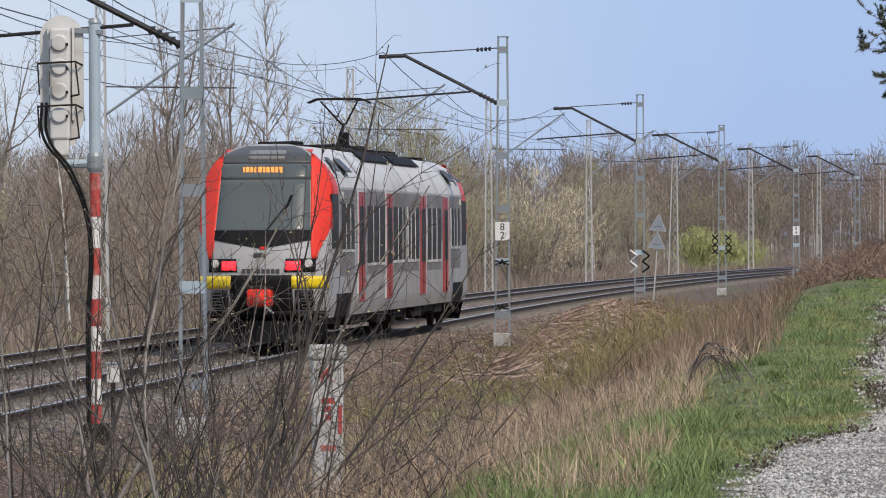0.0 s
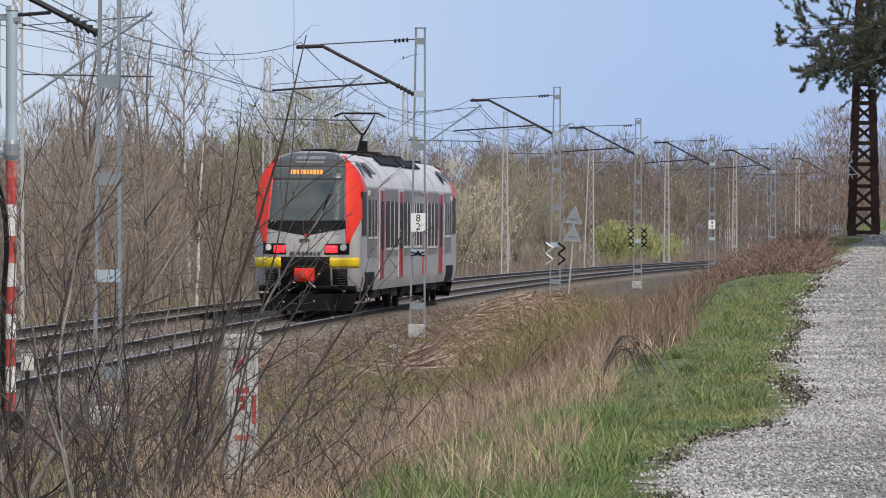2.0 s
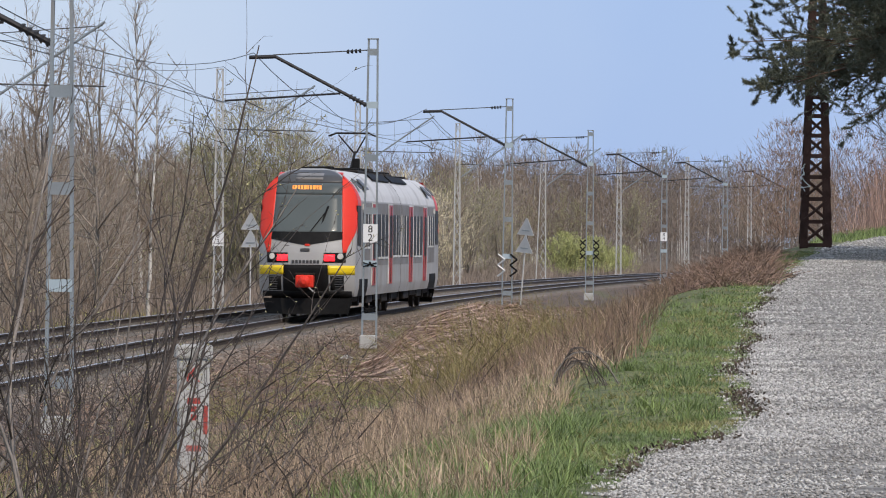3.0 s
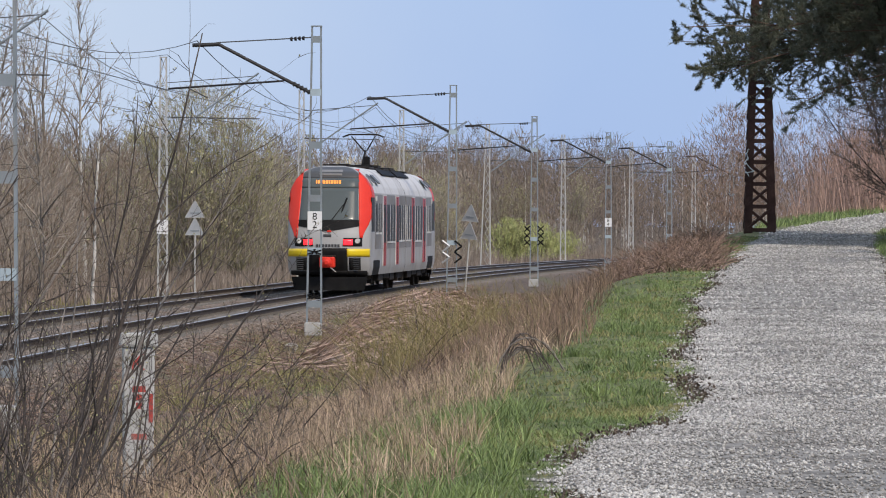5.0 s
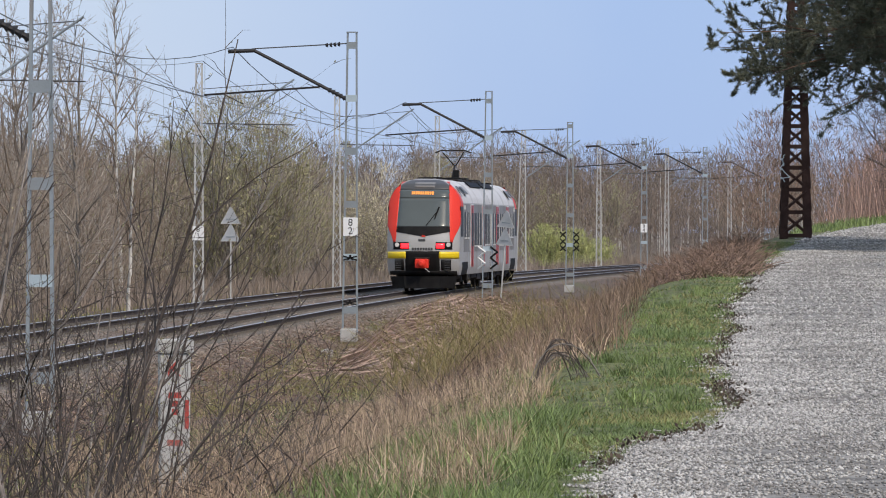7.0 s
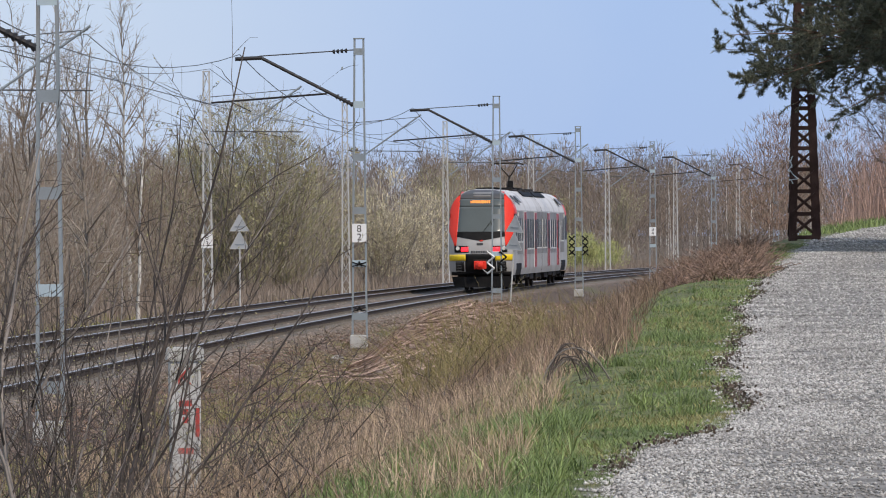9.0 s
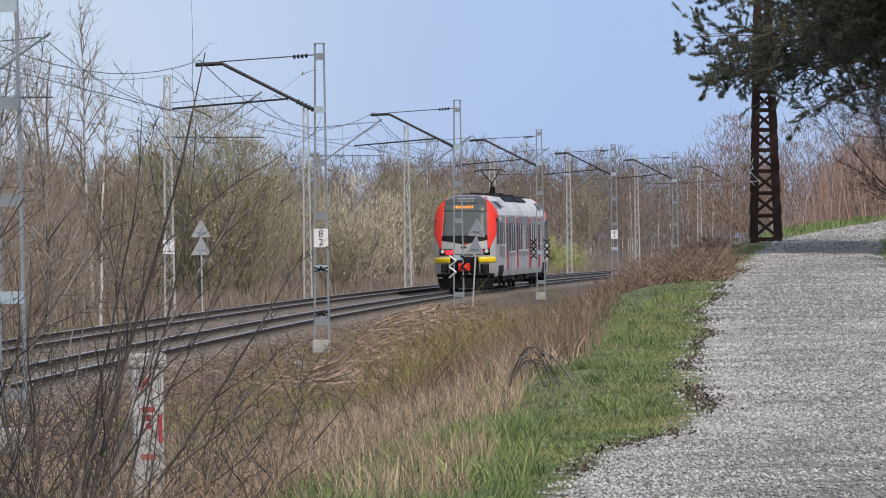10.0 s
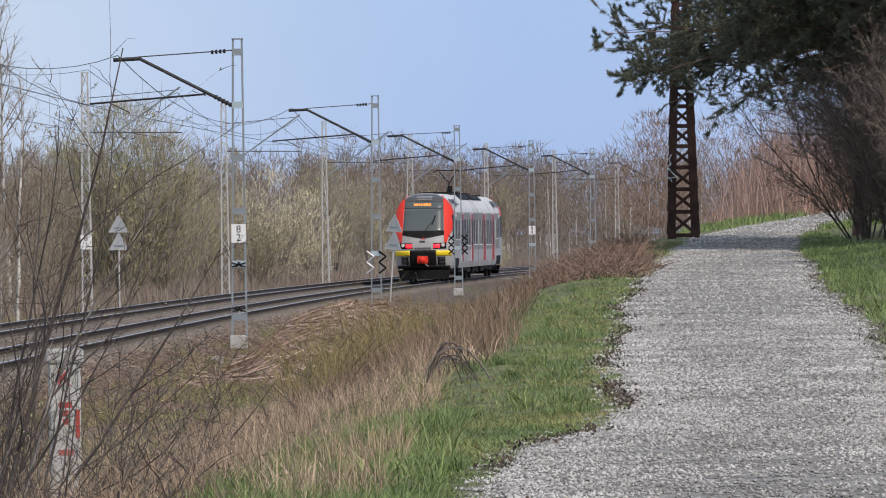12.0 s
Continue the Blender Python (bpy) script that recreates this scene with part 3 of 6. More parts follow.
def signal_mast():
    base = beside(76.0, 2.2, -0.45)
    s = empty("railway_signal", Matrix.Translation(base) @ pose(0, 0, 0, 0, 0, along(76) - 2), "light signal seen from behind, grey head on a striped pole", "railway signal")
    part("foundation", boxed((0, 0, 0.1), (0.30, 0.30, 0.56), 0.03), M["iron"], s, "dark iron footing")
    z, k = 0.3, 0
    edges = [0.3, 0.62, 0.95, 1.30, 1.62, 1.97, 2.27, 2.62, 3.02, 3.58]
    for a, b in zip(edges, edges[1:]):
        part("painted_band", tubed((0, 0, a), (0, 0, b), 0.072, n=14), M["stripe_red" if k % 2 == 0 else "stripe_white"], s)
        k += 1
    part("upper_pole", tubed((0, 0, 3.58), (0, 0, 5.50), 0.075, n=16), M["zinc_blue"], s, "bluish grey steel pole")
    part("pole_cap", lathe(bmesh.new(), (0, 0, 5.5), (0, 0, 5.56), [(0, 0.09), (1, 0.06)], 14), M["zinc"], s)
    part("clamp", lathe(bmesh.new(), (0, 0, 3.6), (0, 0, 3.84), [(0, 0.09), (0.2, 0.105), (0.8, 0.105), (1, 0.09)], 14), M["zinc"], s)
    part("lower_bracket", tubed((0, 0, 3.70), (-0.45, 0, 3.70), 0.055, n=10), M["zinc_blue"], s)
    part("upper_bracket", add_box(boxed((-0.14, 0, 5.40), (0.34, 0.05, 0.07)), (0.06, -0.02, 5.38), (0.1, 0.1, 0.06)), M["zinc"], s)
    # head: back plate with rounded ends, spine and round inspection covers
    cx, zt, zb, hw = -0.43, 5.60, 3.95, 0.28
    outline = [(hw * math.cos(a), zt - hw + hw * math.sin(a)) for a in [math.pi * i / 14 for i in range(15)]]
    outline += [(-hw, 4.25), (-0.16, zb - 0.02), (0.16, zb - 0.02), (hw, 4.25)]
    bm = bmesh.new()
    f = bm.faces.new([bm.verts.new((cx + x, 0.02, z)) for x, z in outline])
    r = bmesh.ops.extrude_face_region(bm, geom=[f])
    bmesh.ops.translate(bm, verts=[v for v in r["geom"] if isinstance(v, bmesh.types.BMVert)], vec=(0, 0.035, 0))
    bmesh.ops.recalc_face_normals(bm, faces=bm.faces)
    head = part("signal_head", bm, M["signal_grey"], s, "pale grey signal head with rounded top")
    part("housing", boxed((cx, -0.06, 4.72), (0.26, 0.17, 1.42), 0.03), M["signal_grey"], head)
    part("cable_box", boxed((cx + 0.01, -0.05, 3.92), (0.2, 0.14, 0.24), 0.02), M["signal_grey"], head)
    for s2 in (-1, 1):
        part("side_rail", boxed((cx + s2 * 0.16, -0.03, 4.85), (0.03, 0.07, 1.2), 0.006), M["signal_grey"], head)
    for i in range(4):
        z = 5.24 - 0.305 * i
        part("lamp_cover", lathe(bmesh.new(), (cx, -0.14, z), (cx, -0.185, z), [(0, 0.108), (0.5, 0.108), (1, 0.09)], 20), M["signal_grey"], head)
        part("hinge", boxed((cx - 0.115, -0.15, z), (0.03, 0.05, 0.10)), M["zinc"], head)
        part("catch", boxed((cx + 0.10, -0.18, z - 0.02), (0.03, 0.02, 0.04)), M["iron"], head)
    for z in (4.98, 4.43):
        bm = bmesh.new()
        ring = [(-0.27, 0, z), (-0.27, -0.22, z), (0.22, -0.22, z + 0.02), (0.27, 0, z - 0.02)]
        for p, q in zip(ring, ring[1:]):
            add_tube(bm, (cx + p[0], p[1], p[2]), (cx + q[0], q[1], q[2]), 0.013, n=6)
        add_tube(bm, (cx - 0.27, -0.22, z), (cx - 0.25, -0.2, z - 0.40), 0.012, n=6)
        add_tube(bm, (cx + 0.22, -0.22, z), (cx + 0.26, -0.2, z - 0.40), 0.012, n=6)
        add_tube(bm, (cx + 0.26, -0.2, z - 0.4), (cx + 0.12, -0.05, z - 0.42), 0.012, n=6)
        part("guard_hoop", bm, M["iron"], head)
    for j, dx in enumerate((-0.24, -0.18)):
        cu = bpy.data.curves.new("cable", "CURVE")
        cu.dimensions, cu.bevel_depth, cu.bevel_resolution = "3D", 0.019, 2
        sp = cu.splines.new("BEZIER")
        pts = [(cx + dx, -0.1, 4.48), (cx + dx + 0.02, -0.12, 4.05), (cx + 0.1 + 0.05 * j, -0.12, 3.6), (-0.09 + 0.03 * j, -0.1, 2.95), (-0.10 + 0.03 * j, -0.08, 1.6), (-0.10 + 0.03 * j, -0.06, 0.25)]
        sp.bezier_points.add(len(pts) - 1)
        for bp, p in zip(sp.bezier_points, pts):
            bp.co, bp.handle_left_type, bp.handle_right_type = p, "AUTO", "AUTO"
        cu.materials.append(M["black"])
        c = new("cable", cu)
        c.parent = s
    return s


signal_mast()


def marker_post():
    x, y = -0.98, 50.0
    p = empty("concrete_post", Matrix.Translation((x, y, ground_at(x, y) - 0.1)) @ pose(0, 0, 0, 0, 0, 4), "pale concrete marker post with worn red stencilled letters", "post")
    h = 1.4 - ground_at(x, y) + 0.1
    bm = bmesh.new()
    add_box(bm, (0, 0, h / 2), (0.27, 0.24, h), 0.015)
    for v in bm.verts:
        k = 0.86 + 0.14 * v.co.z / h
        v.co.x *= k
    part("shaft", bm, M["concrete"], p)
    part("capping", boxed((0, 0, h - 0.05), (0.315, 0.29, 0.12), 0.02), M["concrete"], p)
    bar_text("K", 0.2, M["stripe_red"], p, pose(-0.01, -0.124, h - 0.24, 90))
    for i, (dz, w) in enumerate(((0.46, 0.11), (0.53, 0.05), (0.60, 0.05), (0.86, 0.13))):
        part("stencil_bar", boxed((0.0, -0.119, h - dz), (w, 0.006, 0.05)), M["stripe_red"], p)
    part("edge_mark", boxed((0.1, -0.122, h - 0.62), (0.035, 0.006, 0.24)), M["stripe_red"], p)


marker_post()
for x, y, h in ((beside(152.5, 4.6).x, 152.5, 0.55),):
    st = empty("stub_post", pose(x, y, ground_at(x, y) - 0.05, 4, -3), "short dark weathered wooden stub post", "post")
    part("stake", boxed((0, 0, h / 2), (0.12, 0.1, h), 0.012), M["iron"], st)


def junction_box():
    at = beside(79.0, 2.05)
    j = empty("junction_box", pose(at.x, at.y, ground_at(at.x, at.y) - 0.05, 0, 0, 3), "small pale grey junction box on a short post by the rails", "box")
    part("post", tubed((0, 0, 0), (0, 0, 0.7), 0.03, n=8), M["iron"], j)
    box_part = part("housing", boxed((0, 0, 0.8), (0.17, 0.14, 0.24), 0.015), M["signal_grey"], j)
    part("lid", boxed((0, 0, 0.935), (0.19, 0.16, 0.03), 0.008), M["zinc"], box_part)


junction_box()
for dx, y, r in ((0.0, 136.0, 0.16), (0.55, 137.0, 0.13), (0.2, 134.4, 0.09)):
    at = beside(y, 3.2 + dx)
    bm = bmesh.new()
    bmesh.ops.create_icosphere(bm, subdivisions=2, radius=r)
    for v in bm.verts:
        v.co *= 1 + 0.35 * noise.noise(v.co * 6 + Vector((dx * 9, y, 0)))
        v.co.z *= 0.7
    st = part("pale_stone", bm, M["concrete"], None)
    st.matrix_basis = pose(at.x, at.y, ground_at(at.x, at.y) + r * 0.35)
    tagged(st, "pale broken lump of stone on the ground", "stone", "pale stones beside the mast")


def pylon():
    """Old riveted lattice pole of rusted steel beside the path."""
    x, y = 13.37, 157.0
    p = empty("lattice_pylon", pose(x, y, ground_at(x, y) - 0.1, 0, 0, -3), "old rust-brown riveted lattice pole with pale graffiti", "pylon")
    h, w0, w1 = 9.2, 0.41, 0.13
    for sx in (-1, 1):
        for sy in (-1, 1):
            bm = bmesh.new()
            a, b = Vector((sx * w0, sy * w0, 0)), Vector((sx * w1, sy * w1, h))
            for ox, oy, lx, ly in ((-sx * 0.09, 0, 0.09, 0.012), (0, -sy * 0.09, 0.012, 0.09)):
                vs = [[bm.verts.new(o + Vector((ox + ex * lx, oy + ey * ly, 0))) for ex, ey in ((-1, -1), (1, -1), (1, 1), (-1, 1))] for o in (a, b)]
                for i in range(4):
                    bm.faces.new((vs[0][i], vs[0][(i + 1) % 4], vs[1][(i + 1) % 4], vs[1][i]))
            part("corner_angle", bm, M["rust"], p)
    z, k = 0.18, 0
    while z < h - 0.6:
        step = 0.62 - 0.02 * k
        wa, wb = w0 + (w1 - w0) * z / h, w0 + (w1 - w0) * (z + step) / h
        for q in range(4):
            r = pose(0, 0, 0, 0, 0, 90 * q)
            bm = bmesh.new()
            add_box(bm, (0, -wa, z), (2 * wa, 0.02, 0.10))
            add_tube(bm, (-wa * 0.8, -wa, z + 0.05), (wb * 0.8, -wb, z + step - 0.05), 0.042, n=4)
            if q in (0, 2):
                add_tube(bm, (wa * 0.8, -wa + 0.03, z + 0.05), (-wb * 0.8, -wb + 0.03, z + step - 0.05), 0.042, n=4)
            for s in (-1, 1):
                add_box(bm, (s * wa * 0.72, -wa - 0.004, z), (wa * 0.45, 0.014, 0.18))
            bmesh.ops.transform(bm, matrix=r, verts=bm.verts)
            part("lacing_panel", bm, M["rust"], p)
        z += step
        k += 1
    rng = random.Random(8)
    for zc, xs in ((1.95, -0.30), (4.3, 0.22), (4.75, 0.20)):
        bm = bmesh.new()
        last = Vector((xs, -w0 + 0.012 * zc - 0.06, zc - 0.35))
        for i in range(16):
            nxt = Vector((xs + rng.uniform(-0.13, 0.13), last.y, zc - 0.35 + 0.7 * (i + 1) / 16 + rng.uniform(-0.08, 0.08)))
            add_tube(bm, last, nxt, 0.016, n=4)
            last = nxt
        part("graffiti", bm, M["graffiti"], p, "pale sprayed scrawl")


pylon()


# ---- the train ----
LENGTH = 33.8


def half_width(z):
    """Half the body's width at height z, from the skirt to the roof."""
    pts = [(0.45, 1.35), (0.7, 1.41), (2.3, 1.42), (3.08, 1.41), (3.3, 1.34), (3.55, 1.18), (3.78, 0.94), (3.91, 0.68), (3.97, 0.32)]
    pts = [(a, 0.955 * b) for a, b in pts]
    for (a, b), (c, d) in zip(pts, pts[1:]):
        if z <= c:
            k = (z - a) / (c - a)
            return b + (d - b) * max(k, 0)
    return pts[-1][1]


def nose_y(x, z):
    """How far the nose lies back at (x, z): raked screen, rounded corners."""
    pts = [(0.45, 0.30), (0.8, 0.10), (1.2, 0.0), (1.7, 0.04), (2.2, 0.22), (3.5, 0.92), (3.75, 1.15), (3.97, 1.9)]
    y = pts[-1][1]
    for (a, b), (c, d) in zip(pts, pts[1:]):
        if z <= c:
            y = b + (d - b) * max((z - a) / (c - a), 0)
            break
    return y + 0.62 * (abs(x) / 1.41) ** 3.2


def nose_patch(zs, left, right, lift=0.0, n=10):
    """A piece of the nose's skin between heights, from left(z) to right(z), lifted off by lift."""
    bm = bmesh.new()
    rows = []
    for z in zs:
        a, b = left(z), right(z)
        rows.append([bm.verts.new((a + (b - a) * i / n, nose_y(a + (b - a) * i / n, z) - lift, z)) for i in range(n + 1)])
    for r, s in zip(rows, rows[1:]):
        for i in range(n):
            bm.faces.new((r[i], r[i + 1], s[i + 1], s[i]))
    back = [[bm.verts.new(v.co + Vector((0, lift + 0.01, 0))) for v in r] for r in rows]
    rim = [*rows[0], *[r[-1] for r in rows[1:]], *rows[-1][-2::-1], *[r[0] for r in rows[-2:0:-1]]]
    rimb = [*back[0], *[r[-1] for r in back[1:]], *back[-1][-2::-1], *[r[0] for r in back[-2:0:-1]]]
    for i in range(len(rim)):
        j = (i + 1) % len(rim)
        bm.faces.new((rim[j], rim[i], rimb[i], rimb[j]))
    for f in bm.faces:
        f.smooth = True
    return bm


def span(a, b, n):
    return [a + (b - a) * i / n for i in range(n + 1)]


WHEELSETS = []
RAISED = pose(0, 0, 0.15) @ Matrix.Diagonal((1, 1, 1.02, 1))


def wheelset(bogie, y, way):
    """An axle with its two flanged wheels, free to turn about its own centre."""
    bm = tubed((-0.75, 0, 0), (0.75, 0, 0), 0.08, n=10)
    for s in (-1, 1):
        lathe(bm, (s * 0.68, 0, 0), (s * 0.82, 0, 0), [(0, 0.46), (0.2, 0.43), (0.9, 0.43), (1, 0.36)], 22)
        for k in range(3):
            a = 2.0944 * k
            add_tube(bm, (s * 0.815, 0.2 * math.cos(a), 0.2 * math.sin(a)), (s * 0.835, 0.2 * math.cos(a), 0.2 * math.sin(a)), 0.05, n=6)
    ob = part("wheelset", bm, M["iron"], bogie)
    ob.matrix_basis = pose(0, y, 0.43)
    WHEELSETS.append((ob, y, way))


def build_car(train, flip):
    """One half of the unit: nose at local y = 0, inner end at y = 16.9. flip turns it round for the other end."""
    base = pose(0, LENGTH, 0, 0, 0, 180) if flip else Matrix()

    def p(name, bm, mat, parent=None, label=""):
        on_train = parent is None or parent.name.startswith("car_body")
        ob = part(name, bm, M[mat], train if on_train else parent, label)
        if on_train:
            ob.matrix_basis = base if name in ("bogie", "obstacle_deflector", "front_step") else RAISED @ base
        return ob

    # shell: nose cap, then body skin to the inner end
    zs = span(0.45, 3.2, 22) + span(3.2, 3.97, 12)[1:]
    body = p("car_body", nose_patch(zs, lambda z: -half_width(z), lambda z: half_width(z), 0.0, 26), "paint_light", None, "light grey painted car body")
    for lo, hi, name, mat in ((0.45, 3.1, "side_wall", "paint_light"), (3.1, 3.97, "roof", "paint_silver")):
        zz = [z for z in zs if lo - 1e-6 <= z <= hi + 1e-6]
        zz = sorted(set([lo] + zz + [hi]))
        bm = bmesh.new()
        for s in (-1, 1):
            rows = []
            for z in zz:
                w = half_width(z)
                yy = [nose_y(w, z), 2.2, 4.6, 8, 12, 16.86]
                rows.append([bm.verts.new((s * w * (1.0 if i else 1.0), y, z)) for i, y in enumerate(yy)])
            for a, b in zip(rows, rows[1:]):
                for i in range(5):
                    f = (a[i], a[i + 1], b[i + 1], b[i])
                    bm.faces.new(f if s > 0 else f[::-1])
        if name == "roof":
            top = [v for v in bm.verts if abs(v.co.z - 3.97) < 1e-5]
            L, R = sorted([v for v in top if v.co.x < 0], key=lambda v: v.co.y), sorted([v for v in top if v.co.x > 0], key=lambda v: v.co.y)
            for i in range(5):
                bm.faces.new((L[i], R[i], R[i + 1], L[i + 1]))
        for f in bm.faces:
            f.smooth = True
        p(name, bm, mat, body)
    end = bmesh.new()
    ring = [(half_width(z), z) for z in zs] + [(-half_width(z), z) for z in reversed(zs)]
    end.faces.new([end.verts.new((x, 16.86, z)) for x, z in ring])
    p("end_wall", end, "paint_dark", body)
    floor = bmesh.new()
    add_box(floor, (0, 8.9, 0.62), (2.5, 15.6, 0.2))
    p("floor_pan", floor, "iron", body)
    # nose dressing
    p("windscreen", nose_patch(span(2.16, 3.24, 10), lambda z: -0.97 + 0.05 * (z - 2.2), lambda z: 0.97 - 0.05 * (z - 2.2), 0.012, 14), "glass_front", body, "large raked windscreen, sky reflection painted in as grey")
    sill = bmesh.new()
    n = 16
    rows = [[], []]
    for i in range(n + 1):
        x = -1.0 + 2.0 * i / n
        for r, z in ((0, 2.02 - 0.17 * (1 - abs(x) / 1.0)), (1, 2.22)):
            rows[r].append(sill.verts.new((x, nose_y(x, z) - 0.016, z)))
    for i in range(n):
        sill.faces.new((rows[0][i], rows[0][i + 1], rows[1][i + 1], rows[1][i]))
    p("screen_sill", sill, "black", body, "black pointed lower screen border")
    display = p("display_panel", nose_patch(span(3.24, 3.56, 4), lambda z: -0.94, lambda z: 0.94, 0.012, 14), "glass_front", body)
    bars = bmesh.new()
    x = -0.47
    for w in (0.05, 0.09, 0.07, 0.08, 0.09, 0.06, 0.08, 0.09, 0.07, 0.08):
        add_box(bars, (x + w / 2, nose_y(x, 3.42) - 0.026, 3.42), (w - 0.015, 0.01, 0.15), 0, None)
        x += w + 0.008
    p("destination_display", bars, "amber", display, "amber lit destination display")
    p("brow", nose_patch(span(3.56, 3.93, 6), lambda z: -half_width(z) * 0.93, lambda z: half_width(z) * 0.93, 0.010, 14), "paint_dark", body, "dark grey hood above the display")
    p("brow_hatch", nose_patch(span(3.64, 3.84, 3), lambda z: -0.38, lambda z: 0.38, 0.018, 6), "paint_mid", body)
    for s in (-1, 1):
        def inner(z, s=s):
            return s * (0.985 - 0.05 * (z - 2.2) if z > 2.0 else 0.985 + 0.10 * (2.0 - z))

        def outer(z, s=s):
            edge = abs(inner(z)) + 0.07
            return s * (edge + (half_width(z) + 0.004 - edge) * smooth(1.5, 2.35, z))
        zz = span(1.62, 3.86, 20)
        lo, hi = (inner, outer) if s > 0 else (outer, inner)
        p("red_pillar", nose_patch(zz, lo, hi, 0.014, 8), "paint_red", body, "bright red corner pillar")
        # the red sweeps round the corner on to the side
        bm = bmesh.new()
        rows = []
        for z in span(2.2, 3.86, 16):
            w = half_width(z) + 0.012
            y0 = nose_y(w, z) - 0.01
            y1 = y0 + 0.05 + 0.95 * smooth(2.15, 2.6, z) * (1 - 0.75 * smooth(3.0, 3.93, z))
            rows.append([bm.verts.new((s * w, y0 + (y1 - y0) * i / 4, z)) for i in range(5)])
        for a, b in zip(rows, rows[1:]):
            for i in range(4):
                f = (a[i], a[i + 1], b[i + 1], b[i])
                bm.faces.new(f if s > 0 else f[::-1])
        p("red_side_sweep", bm, "paint_red", body)
        # lamps
        x0, x1 = (0.48, 1.10) if s > 0 else (-1.10, -0.48)
        lamp = p("headlight_cluster", nose_patch(span(1.38, 1.65, 4), lambda z, x0=x0, x1=x1, s=s: x0 + (0.10 if s > 0 else 0) * (z - 1.36), lambda z, x0=x0, x1=x1, s=s: x1 - (0.10 if s < 0 else 0) * (z - 1.36), 0.016, 8), "black", body, "black headlight cluster")
        xr = 0.66 * s
        p("tail_light", nose_patch(span(1.42, 1.60, 3), lambda z, xr=xr: xr - 0.15, lambda z, xr=xr: xr + 0.15, 0.028, 5), "lamp_red", lamp, "glowing red tail light")
        y = nose_y(0.95, 1.54)
        p("headlight_lens", lathe(bmesh.new(), (s * 0.95, y - 0.06, 1.55), (s * 0.95, y + 0.03, 1.55), [(0, 0.075), (1, 0.095)], 14), "lamp_clear", lamp)
        a, b = (0.62, 1.335) if s > 0 else (-1.335, -0.62)
        p("yellow_band", nose_patch(span(1.05, 1.30, 3), lambda z, a=a: a, lambda z, b=b: b, 0.014, 10), "paint_yellow", body, "yellow warning band")
        a, b = (0.69, 1.05) if s > 0 else (-1.05, -0.69)
        grille = p("grille", nose_patch(span(0.62, 1.02, 3), lambda z, a=a: a, lambda z, b=b: b, 0.02, 5), "black", body, "black slatted intake grille")
        for k in range(6):
            z = 0.66 + 0.065 * k
            slat = bmesh.new()
            add_box(slat, ((a + b) / 2, nose_y(0.87, z) - 0.03, z), (0.30, 0.03, 0.022))
            p("slat", slat, "paint_dark", grille)
    p("coupler_recess", nose_patch(span(0.45, 1.32, 8), lambda z: -0.64, lambda z: 0.64, 0.010, 8), "black", body)
    coup = p("coupler", boxed((0, -0.12, 0.87), (0.50, 0.42, 0.34), 0.04), "paint_red", body, "red automatic coupler box")
    p("coupler_hook", lathe(bmesh.new(), (0, -0.3, 0.86), (0, -0.52, 0.86), [(0, 0.17), (0.6, 0.15), (1, 0.06)], 12), "paint_red", coup)
    p("coupler_cover", boxed((0, -0.06, 1.07), (0.54, 0.34, 0.05), 0.01), "iron", coup)
    p("air_hose", tubed((0.12, -0.3, 0.7), (0.3, -0.34, 0.56), 0.02, n=6), "paint_light", coup)
    plough = bmesh.new()
    pr = [(-1.25, 0.75), (-0.7, 0.12), (0.7, 0.12), (1.25, 0.75)]
    rows = [[plough.verts.new((x * k, y, z)) for x, y in pr] for z, k in ((0.12, 0.92), (0.56, 1.0))]
    for i in range(3):
        plough.faces.new((rows[0][i], rows[0][i + 1], rows[1][i + 1], rows[1][i]))
    p("obstacle_deflector", plough, "black", body, "black obstacle deflector under the nose")
    p("lower_apron", nose_patch(span(0.45, 0.60, 2), lambda z: -1.25, lambda z: 1.25, 0.012, 14), "black", body)
    p("front_step", boxed((0, 0.9, 0.35), (2.3, 0.5, 0.14), 0.02), "black", body)
    wip = bmesh.new()
    a = Vector((0.12, nose_y(0.12, 2.24) - 0.05, 2.24))
    b = Vector((0.52, nose_y(0.52, 2.78) - 0.05, 2.78))
    add_tube(wip, a, b, 0.016, 0.012, 5)
    add_tube(wip, b - Vector((0.14, 0.16, 0.42)), b + Vector((0.06, 0.06, 0.14)), 0.03, 0.03, 5)
    p("wiper", wip, "black", body)
    badge = bmesh.new()
    add_box(badge, (-0.02, nose_y(0, 1.75) - 0.02, 1.72), (0.26, 0.02, 0.09), 0.02)
    p("badge", badge, "paint_dark", body)
    dot = bmesh.new()
    add_box(dot, (0.04, nose_y(0, 1.85) - 0.02, 1.86), (0.14, 0.02, 0.06), 0.01)
    p("badge_accent", dot, "paint_red", body)
    num = bmesh.new()
    for i in range(8):
        add_box(num, (-0.35 + 0.1 * i, nose_y(0.3, 1.40) - 0.02, 1.40), (0.07, 0.01, 0.09))
    p("number_bars", num, "paint_dark", body)
